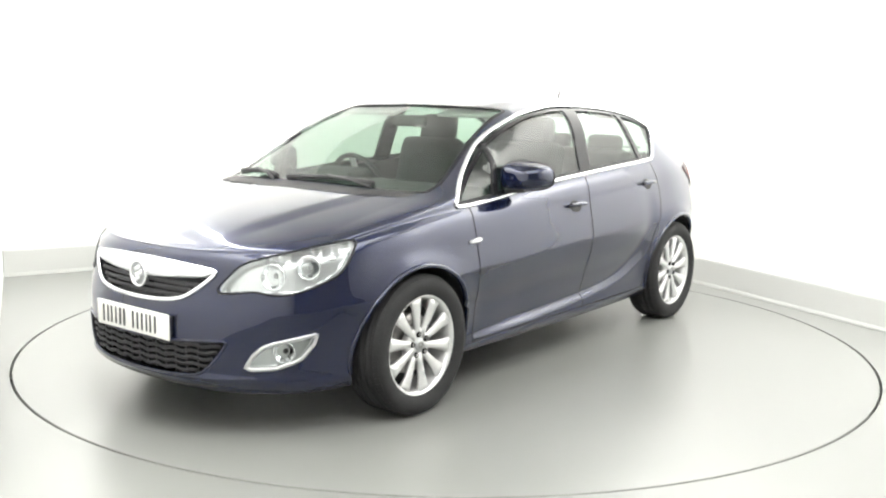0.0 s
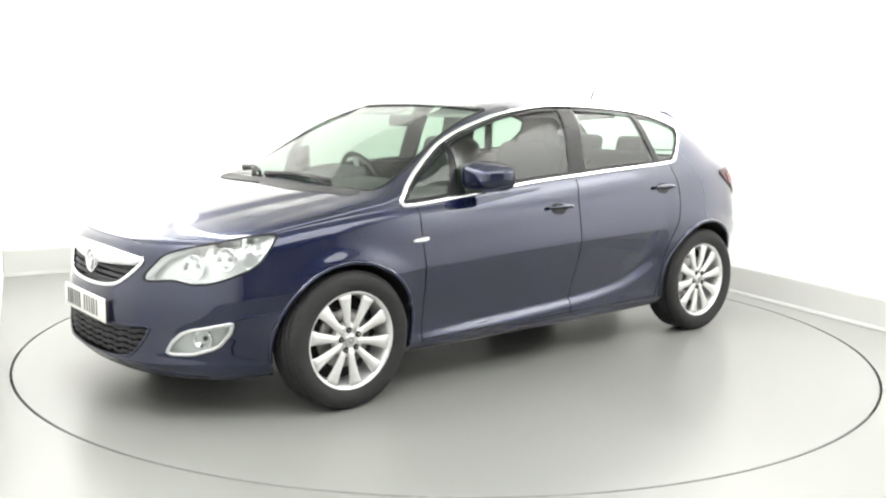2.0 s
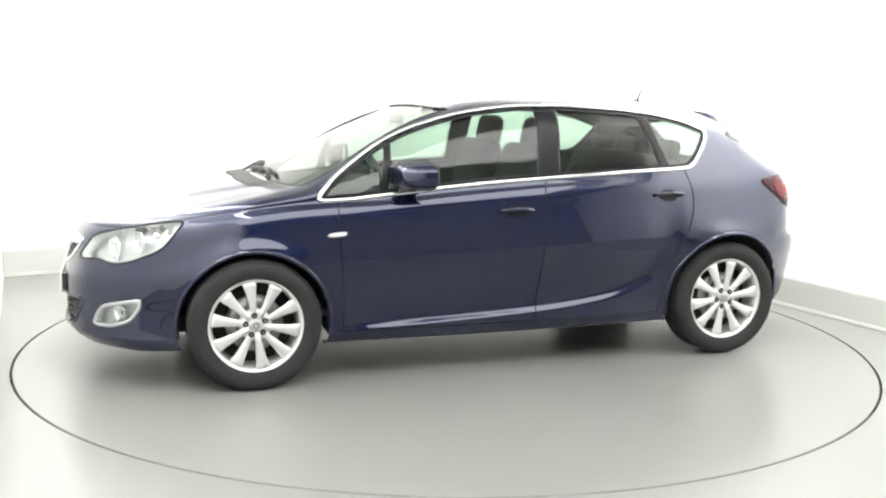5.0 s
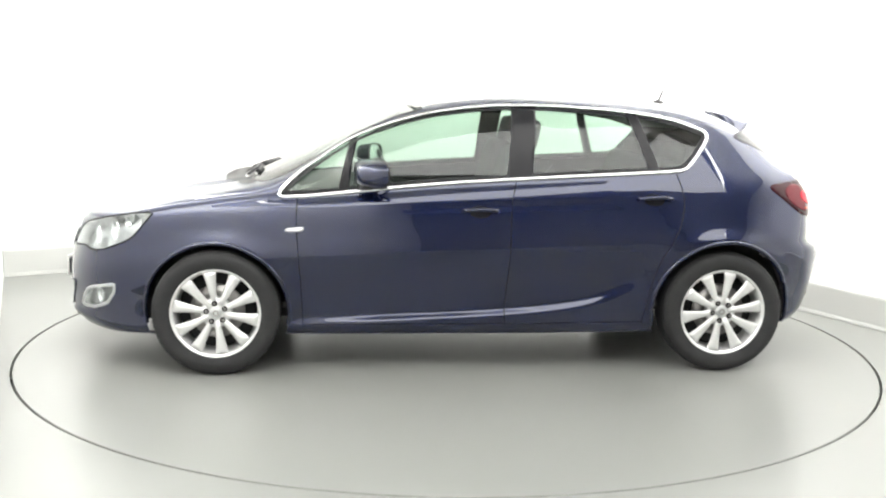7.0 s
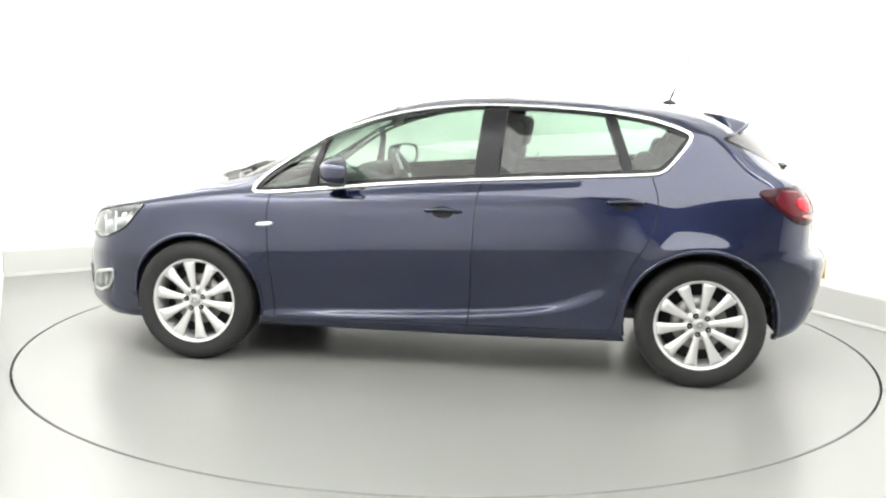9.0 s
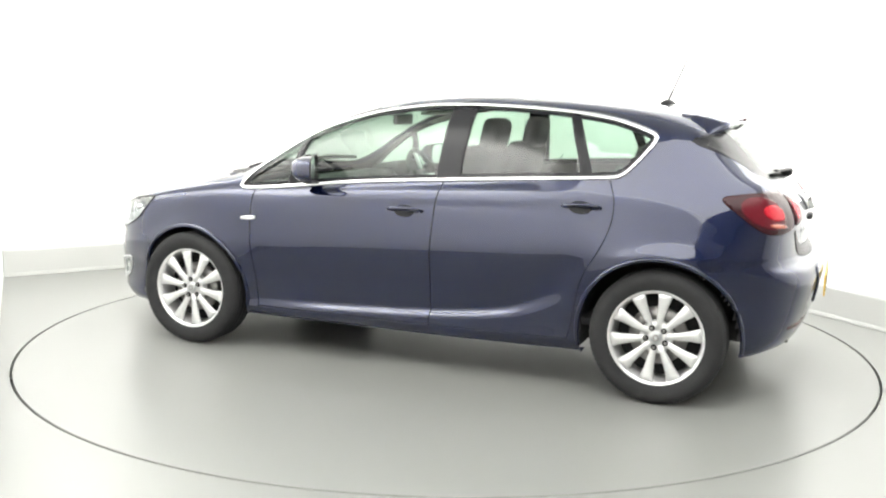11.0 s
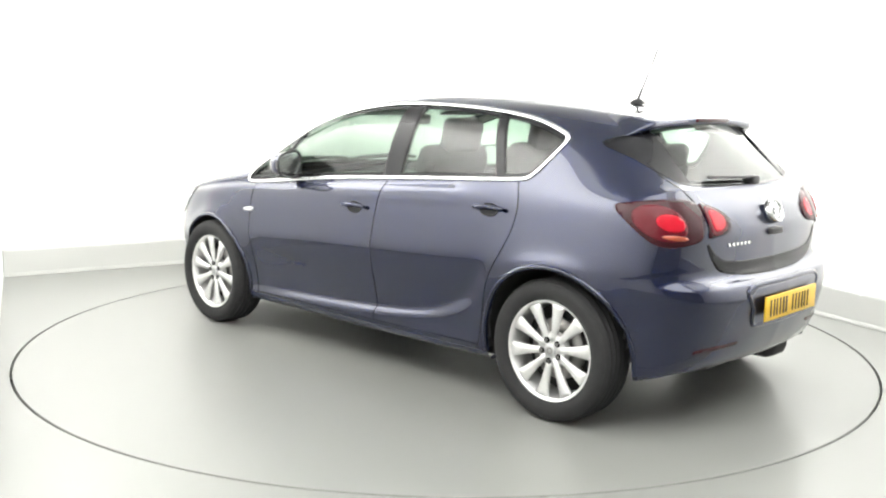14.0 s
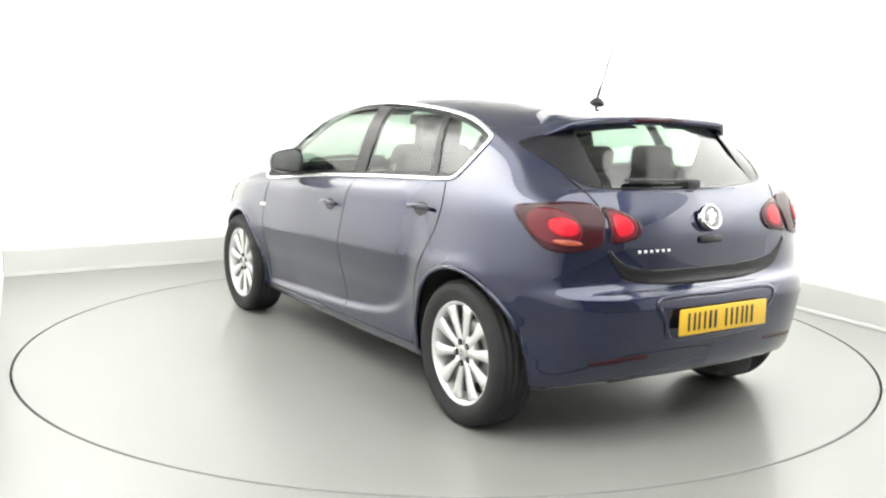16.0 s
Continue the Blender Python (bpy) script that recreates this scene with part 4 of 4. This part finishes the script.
# side repeaters
REPT = spline(((0.985, 0.752), (0.98, 0.768), (0.93, 0.775), (0.893, 0.776), (0.897, 0.757), (0.94, 0.75)), 40, True)
both_sides("side_repeater", REPT, side_place, 0.007, LAMPGREY, car, "clear side indicator", 0.008, 0.008)
LENSCLEAR = material("clear_lens", (0.75, 0.76, 0.76), 0.12, 0.2, 1.0, 0.08, 60)
both_sides("repeater_lens", spline(((0.977, 0.756), (0.972, 0.766), (0.93, 0.771), (0.90, 0.771), (0.903, 0.760), (0.94, 0.755)), 30, True), side_place, 0.0095, LENSCLEAR, car, "clear ribbed lens", 0.008, 0.004)

# tail lights
TAIL_DIR = 140
tail_place = on_dir(TAIL_DIR)
TAIL = seen_from(spline(((-1.60, 0.77, 0.998), (-1.71, 0.72, 1.024), (-1.806, 0.645, 1.032), (-1.86, 0.555, 1.015), (-1.885, 0.53, 0.96), (-1.90, 0.55, 0.872), (-1.885, 0.63, 0.845), (-1.84, 0.72, 0.836), (-1.78, 0.765, 0.858), (-1.70, 0.785, 0.918)), 90, True), TAIL_DIR)
both_sides("tail_light", TAIL, tail_place, 0.006, DARKRED, car, "dark red tail light", 0.015, 0.012)
lobe = lambda c, ru, rz, tilt=0: np.array([(c[0] + ru * math.cos(k) * math.cos(tilt) - rz * math.sin(k) * math.sin(tilt), c[1] + ru * math.cos(k) * math.sin(tilt) + rz * math.sin(k) * math.cos(tilt)) for k in np.linspace(0, 2 * math.pi, 40, endpoint=False)])
uv = lambda p: tuple(seen_from(np.array([p]), TAIL_DIR)[0])
MIDRED = material("mid_red_lens", (0.10, 0.006, 0.012), 0.2, 0.0, 0.0, 0.15, 30, spec=0.3)
both_sides("lamp_lens", lobe(uv((-1.79, 0.71, 0.935)), 0.115, 0.068, -0.32), tail_place, 0.0085, MIDRED, car, "red lens", 0.01, 0.004)
both_sides("hatch_lens", spline(((0.50, 0.992), (0.42, 0.975), (0.385, 0.94), (0.41, 0.895), (0.50, 0.882)), 40, True), rear_place, 0.009, MIDRED, car, "red lens", 0.01, 0.004)
both_sides("brake_lens", lobe(uv((-1.825, 0.69, 0.935)), 0.062, 0.034, -0.25), tail_place, 0.0115, REDLENS, car, "bright red lens", 0.01, 0.006)
both_sides("rear_indicator", lobe(uv((-1.84, 0.68, 0.876)), 0.058, 0.010, -0.1), tail_place, 0.0115, AMBER, car, "amber-red indicator lens", 0.008, 0.006)
HLAMP = spline(((0.515, 1.008), (0.44, 0.992), (0.375, 0.955), (0.365, 0.915), (0.40, 0.885), (0.47, 0.872), (0.52, 0.872), (0.505, 0.94)), 60, True)
both_sides("hatch_light", HLAMP, rear_place, 0.007, DARKRED, car, "dark red lamp on the tailgate", 0.012, 0.012)
both_sides("reversing_lens", spline(((0.485, 0.975), (0.43, 0.965), (0.405, 0.935), (0.425, 0.905), (0.485, 0.898)), 40, True), rear_place, 0.011, REDLENS, car, "bright red lens", 0.01, 0.006)
both_sides("rear_reflector", spline(((0.60, 0.375), (0.48, 0.385), (0.36, 0.392), (0.355, 0.405), (0.48, 0.402), (0.60, 0.393)), 40, True), rear_place, 0.004, DARKRED, car, "slim red reflector in the bumper", 0.012, 0.006)

# ---- front: grilles, plate, badge ----
def strip(name, pts, place, off, radius, mat, parent, label="", flat=0.6):
    q = [place(a, b, off) for a, b in pts]
    vs, fs = tube([tuple(p) for p, _ in q], radius, 8, False, flat, [tuple(nn) for _, nn in q])
    return mesh_object(name, vs, fs, mat, parent, label)


grille = laid("grille", whole(GRILLE), front_place, -0.035, GLOSSBLACK, car, "black slatted grille under a silver bar", 0.02, -0.034)
gp = whole(GRILLE)
for z in (0.602, 0.628, 0.653):
    w = 0.27 + (z - 0.602) * 1.6
    strip("slat", [(y, z) for y in np.linspace(-w, w, 40)], front_place, -0.014, 0.008, PLASTIC, grille, "black slat")
gpath = [front_place(a, b, 0.003) for a, b in resample(np.vstack([gp, gp[:1]]), 160, True)]
vs, fs = tube([tuple(p) for p, _ in gpath], 0.010, 8, True, 0.6, [tuple(nn) for _, nn in gpath])
mesh_object("grille_surround", vs, fs, CHROME, grille, "chrome surround")
BAR = spline(((-0.40, 0.712), (-0.2, 0.727), (0, 0.731), (0.2, 0.727), (0.40, 0.712), (0.375, 0.688), (0.2, 0.672), (0.09, 0.664), (0, 0.660), (-0.09, 0.664), (-0.2, 0.672), (-0.375, 0.688)), 100, True)
laid("grille_bar", BAR, front_place, 0.006, SATIN, grille, "broad satin silver bar", 0.015, 0.03)
LG = whole(LOWER_GRILLE)
low = laid("lower_grille", LG, front_place, -0.05, GLOSSBLACK, car, "black lower bumper grille", 0.02, -0.049)
for z in (0.287, 0.315, 0.343, 0.371, 0.398):
    w = float(np.interp(z, [0.27, 0.3, 0.335, 0.395, 0.43], [0.33, 0.40, 0.435, 0.475, 0.485])) - 0.008
    strip("slat", [(y, z + 0.004 * math.sin(y * 60)) for y in np.linspace(-w, w, 90)], front_place, -0.012, 0.0075, PLASTIC, low, "black slat")
for y in np.linspace(-0.36, 0.36, 13):
    strip("upright", [(y, z) for z in np.linspace(0.275, 0.41, 6)], front_place, -0.024, 0.004, PLASTIC, low)
lip = [front_place(a, b, 0.002) for a, b in resample(np.vstack([LG, LG[:1]]), 160, True)]
vs, fs = tube([tuple(p) for p, _ in lip], 0.007, 8, True, 0.6, [tuple(nn) for _, nn in lip])
mesh_object("grille_edge", vs, fs, PAINT, low)
strip("chin_spoiler", [(y, 0.212 + 0.05 * (abs(y) / 0.7) ** 2) for y in np.linspace(-0.44, 0.44, 50)], front_place, -0.004, 0.012, PLASTIC, car, "black lower bumper lip")


def badge(x, z, s, r, lean):
    m = pose(x, 0, z) @ pose(0, 0, 0, 0, lean) @ pose(0, 0, 0, 0, 0, -90 * s)
    vs, fs = lathe([(0.001, 0.004), (r * 0.82, 0.004), (r * 0.84, -0.02)], 40)
    ob = mesh_object("badge", [tuple(m @ Vector(v)) for v in vs], fs, LAMPGREY, car, "round emblem in a chrome ring")
    vs, fs = lathe([(r * 0.8, 0.003), (r * 0.84, 0.010), (r * 0.94, 0.012), (r, 0.008), (r, -0.02)], 40)
    mesh_object("badge_ring", [tuple(m @ Vector(v)) for v in vs], fs, CHROME, ob, "chrome ring")
    for k, (w, h, px_, pz) in enumerate(((0.50, 0.2, 0.1, 0.38), (0.62, 0.22, -0.05, 0.0), (0.45, 0.2, 0.12, -0.36))):
        box("emblem_shape", (w * r * 1.5, 0.006, h * r * 1.6), m @ pose(px_ * r, 0.0065, pz * r, 0, 25), CHROME, ob, 0.002)
    return ob


def plate(x, z, s, mat, lean, label):
    """A number plate with its characters as plain bars."""
    m = pose(x, 0, z) @ pose(0, 0, 0, 0, lean) @ pose(0, 0, 0, 0, 0, 90 if s > 0 else -90)
    ob = box("number_plate", (0.52, 0.008, 0.111), m, mat, car, 0.003, label)
    xs_ = [-0.195, -0.135, -0.085, -0.055, 0.025, 0.09, 0.15]
    for k, cx in enumerate(xs_):
        w = 0.014 if k in (2, 3) else 0.045
        if w > 0.02:
            box("character_bar", (0.011, 0.003, 0.076), m @ pose(cx - 0.015, -0.0052, 0), INK, ob, 0.0008)
            box("character_bar", (0.011, 0.003, 0.076), m @ pose(cx + 0.018, -0.0052, 0), INK, ob, 0.0008)
        else:
            box("character_bar", (w, 0.003, 0.076), m @ pose(cx, -0.0052, 0), INK, ob, 0.0008)
    return ob


badge(2.212, 0.664, 1, 0.060, 0)
plate(2.254, 0.468, 1, WHITEPLATE, 0, "white front number plate with dark characters")
box("plate_holder", (0.03, 0.50, 0.09), pose(2.236, 0, 0.468), PLASTIC, car, 0.005)

# ---- rear: plate, tailgate, spoiler ----
RECESS = spline(((-0.33, 0.64), (0, 0.65), (0.33, 0.64), (0.30, 0.55), (0.27, 0.475), (0.2, 0.465), (0, 0.462), (-0.2, 0.465), (-0.27, 0.475), (-0.30, 0.55)), 80, True)
laid("plate_recess", RECESS, rear_place, 0.003, PAINT, car, "navy number plate recess", 0.02, 0.01)
rp = [rear_place(a, b, 0.002) for a, b in RECESS]
vs, fs = tube([tuple(p) for p, _ in rp], 0.012, 8, True, 0.6, [tuple(nn) for _, nn in rp])
mesh_object("recess_edge", vs, fs, PAINT, car)
plate(-2.062, 0.545, -1, YELLOWPLATE, 0, "yellow rear number plate with dark characters")
badge(-1.957, 0.957, -1, 0.056, 20)
# the recess under the tailgate is not modelled; a black sheet paints its shade
SHELF_HALF = np.vstack([spline(((0.0, 0.683), (0.253, 0.690), (0.433, 0.716), (0.50, 0.775), (0.535, 0.84)), 50), spline(((0.518, 0.845), (0.475, 0.80), (0.40, 0.765), (0.22, 0.752), (0.0, 0.748)), 50)])
SHELF = np.vstack([SHELF_HALF, SHELF_HALF[::-1] * (-1, 1)])
laid("tailgate_shade", SHELF, rear_place, 0.003, GLOSSBLACK, car, "black sheet for the shaded recess under the tailgate", 0.015, 0.006)
seam(((0.525, 1.01), (0.555, 1.07), (0.585, 1.13)), rear_place, 20, 0.008, "tailgate_joint")
for y in np.linspace(0.235, 0.385, 6):
    box("lettering_bar", (0.004, 0.016, 0.014), pose(rear_place(y, 0.83, 0.002)[0].x, y, 0.83), CHROME, car, 0.001)
box("boot_handle", (0.03, 0.12, 0.03), pose(rear_place(0, 0.865, 0)[0].x - 0.002, 0, 0.865), PLASTIC, car, 0.008, "black tailgate handle")


def make_spoiler():
    """The roof spoiler over the rear glass, a thick curved blade."""
    ys = np.linspace(-0.60, 0.60, 60)
    vs, fs = [], []
    for y in ys:
        k = abs(y) / 0.60
        e = min(max((k - 0.72) / 0.28, 0), 1)
        e = e * e * (3 - 2 * e)
        x1 = -1.34
        zt = SKIN.ray_cast(Vector((x1, abs(y) * 0.9, 3)), Vector((0, 0, -1)))[0].z
        yy = y * 1.04
        xe = -1.605 + 0.04 * k ** 2
        ze = 1.370 - 0.045 * k ** 2.2
        pts = [(x1, zt - 0.004), (x1 * 0.5 + xe * 0.5, (zt + ze) / 2 + 0.006), (xe + 0.02, ze + 0.004), (xe, ze - 0.006), (xe + 0.006, ze - 0.032), (xe + 0.05, ze - 0.038), (x1 * 0.55 + xe * 0.45, zt - 0.05)]
        pts = [(px_ + (-1.455 - px_) * e * 0.97, pz + (1.262 - pz) * e * 0.97) for px_, pz in pts]
        vs += [(px_, yy, pz) for px_, pz in pts]
    m = 7
    for i in range(len(ys) - 1):
        for j in range(m):
            fs.append((m * i + j, m * i + (j + 1) % m, m * i + m + (j + 1) % m, m * i + m + j))
    fs += [tuple(range(m - 1, -1, -1)), tuple(range(m * (len(ys) - 1), m * len(ys)))]
    ob = mesh_object("spoiler", vs, fs, PAINT, car, "navy roof spoiler over the rear window")
    box("high_brake_light", (0.012, 0.30, 0.018), pose(-1.616, 0, 1.356), DARKRED, ob, 0.004, "dark red high brake light")


make_spoiler()
vs, fs = tube([tuple(rear_place(y, 1.088 + 0.025 * (y - 0.0), 0.022)[0]) for y in np.linspace(-0.02, 0.34, 12)], 0.012, 8, False, 0.6)
rw = mesh_object("rear_wiper", vs, fs, PLASTIC, car, "black rear wiper")
box("wiper_cap", (0.05, 0.07, 0.04), pose(rear_place(0, 1.085, 0.01)[0].x, 0, 1.09), PLASTIC, rw, 0.012)

# ---- doors' handles and mirrors ----
for x, z in ((-0.015, 0.858), (-0.945, 0.926)):
    # a flat black patch on the door paints the shade of the handle's hollow
    dish = spline(((x + 0.055, z), (x + 0.035, z + 0.026), (x - 0.01, z + 0.03), (x - 0.05, z + 0.018), (x - 0.06, z), (x - 0.04, z - 0.026), (x, z - 0.032), (x + 0.04, z - 0.022)), 40, True)
    cups = both_sides("handle_shade", dish, side_place, 0.002, GLOSSBLACK, car, "flat black patch for the shade behind the handle", 0.012)
    for sgn in (1, -1):
        pts = []
        for k in np.linspace(0, 1, 16):
            xx = x + 0.085 - 0.18 * k
            p, nn = on_side(xx, z + 0.004 + 0.004 * math.sin(math.pi * k), 0.008 + 0.026 * math.sin(math.pi * k) ** 0.5)
            pts.append((p.x, sgn * p.y, p.z))
        vs, fs = tube(pts, 0.0135, 10, False, 0.75)
        mesh_object("door_handle", vs, fs, PAINT, car, "navy pull handle")


def make_mirror(sgn):
    hold = new("door_mirror")
    hold.parent = car
    tagged(hold, "navy door mirror on a black foot")
    vs, fs = [], []
    nu, nv_ = 28, 16
    for i in range(nu):
        a = 2 * math.pi * i / nu
        ca, sa = math.copysign(abs(math.cos(a)) ** 0.62, math.cos(a)), math.copysign(abs(math.sin(a)) ** 0.62, math.sin(a))
        for j in range(nv_):
            b = j / (nv_ - 1)
            r = math.sin(b * math.pi / 2) ** 0.62
            d = math.cos(b * math.pi / 2) ** 0.8
            yy = 0.895 + 0.115 * ca * r - 0.02 * (1 - r)
            zz = 1.045 + 0.072 * sa * r * (1 - 0.16 * ca * r) + 0.008
            xx = 0.505 + 0.125 * d - 0.045 * (yy - 0.895) / 0.115 * r
            vs.append((xx, sgn * yy, zz))
    for i in range(nu):
        for j in range(nv_ - 1):
            f = (nv_ * i + j, nv_ * i + j + 1, nv_ * ((i + 1) % nu) + j + 1, nv_ * ((i + 1) % nu) + j)
            fs.append(f if sgn < 0 else f[::-1])
    mesh_object("mirror_housing", vs, fs, PAINT, hold, "navy painted housing")
    rim_ = [vs[nv_ * i + nv_ - 1] for i in range(nu)]
    c = np.mean(rim_, 0)
    gv = [tuple(np.array(v) * 0.94 + c * 0.06 + np.array((0.006, 0, 0))) for v in rim_]
    mesh_object("mirror_glass", gv + [tuple(c + np.array((0.006, 0, 0)))], [((i + 1) % nu, i, nu) if sgn > 0 else (i, (i + 1) % nu, nu) for i in range(nu)], CHROME, hold, "silvered mirror glass")
    vs, fs = tube(rim_, 0.006, 6, True)
    mesh_object("mirror_edge", vs, fs, PLASTIC, hold)
    vs, fs = tube([(0.585, sgn * 0.79, 0.972), (0.575, sgn * 0.84, 0.985), (0.56, sgn * 0.90, 0.990)], 0.03, 10, False, 0.6)
    mesh_object("mirror_foot", vs, fs, PLASTIC, hold, "black plastic foot")


make_mirror(1)
make_mirror(-1)

# ---- wipers, aerial ----
for y0, y1 in ((0.42, -0.14), (-0.22, -0.66)):
    n_ = 14
    pts = []
    for k in np.linspace(0, 1, n_):
        y = y0 + (y1 - y0) * k
        p, nn = front_place(y, 1.010 + 0.010 * math.sin(math.pi * k), 0.014)
        pts.append(tuple(p))
    vs, fs = tube(pts, 0.009, 8, False, 1.4)
    w_ = mesh_object("wiper", vs, fs, PLASTIC, car, "black windscreen wiper")
    arm = [tuple(Vector(pts[0]) + Vector((0.05, 0.02, -0.012))), tuple(Vector(pts[3]) + Vector((0.03, 0, 0.004))), tuple(Vector(pts[n_ // 2]) + Vector((0.008, 0, 0.012)))]
    vs, fs = tube(arm, 0.011, 8, False, 0.7)
    mesh_object("wiper_arm", vs, fs, PLASTIC, w_)
COWL = np.vstack([spline(((0.0, 1.006), (0.35, 1.000), (0.62, 0.99), (0.68, 0.985)), 40), spline(((0.66, 0.974), (0.4, 0.984), (0.0, 0.992)), 40)])
laid("scuttle_panel", np.vstack([COWL[:40][::-1] * (-1, 1), COWL[:80], COWL[40:80][::-1] * (-1, 1)]), front_place, 0.003, PLASTIC, car, "black plastic scuttle panel", 0.012)
base_p = Vector((-1.195, 0, SKIN.ray_cast(Vector((-1.195, 0.001, 3)), Vector((0, 0, -1)))[0].z))
vs, fs = lathe([(0.001, 0.028), (0.012, 0.027), (0.026, 0.012), (0.034, 0.0)], 20)
aer = mesh_object("aerial", [(base_p.x + x * 1.5, z, base_p.z + y) for x, y, z in vs], fs, PLASTIC, car, "black roof aerial")
vs, fs = tube([tuple(base_p + Vector((0, 0, 0.02))), tuple(base_p + Vector((-0.025, 0, 0.08))), tuple(base_p + Vector((-0.105, 0, 0.275)))], 0.005, 6)
mesh_object("aerial_mast", vs, fs, PLASTIC, aer)
vs, fs = tube([tuple(base_p + Vector((0, 0, 0.02))), tuple(base_p + Vector((-0.022, 0, 0.075)))], 0.007, 8)
mesh_object("aerial_spring", vs, fs, PLASTIC, aer)




def motions():
    rows = [(t, pose(0, 0, 0, 0, 0, a)) for t, a in HEADINGS]
    walk(turntable, rows)
    walk(car, [(t, m @ pose(*OFFSET, 0)) for t, m in rows])


motions()
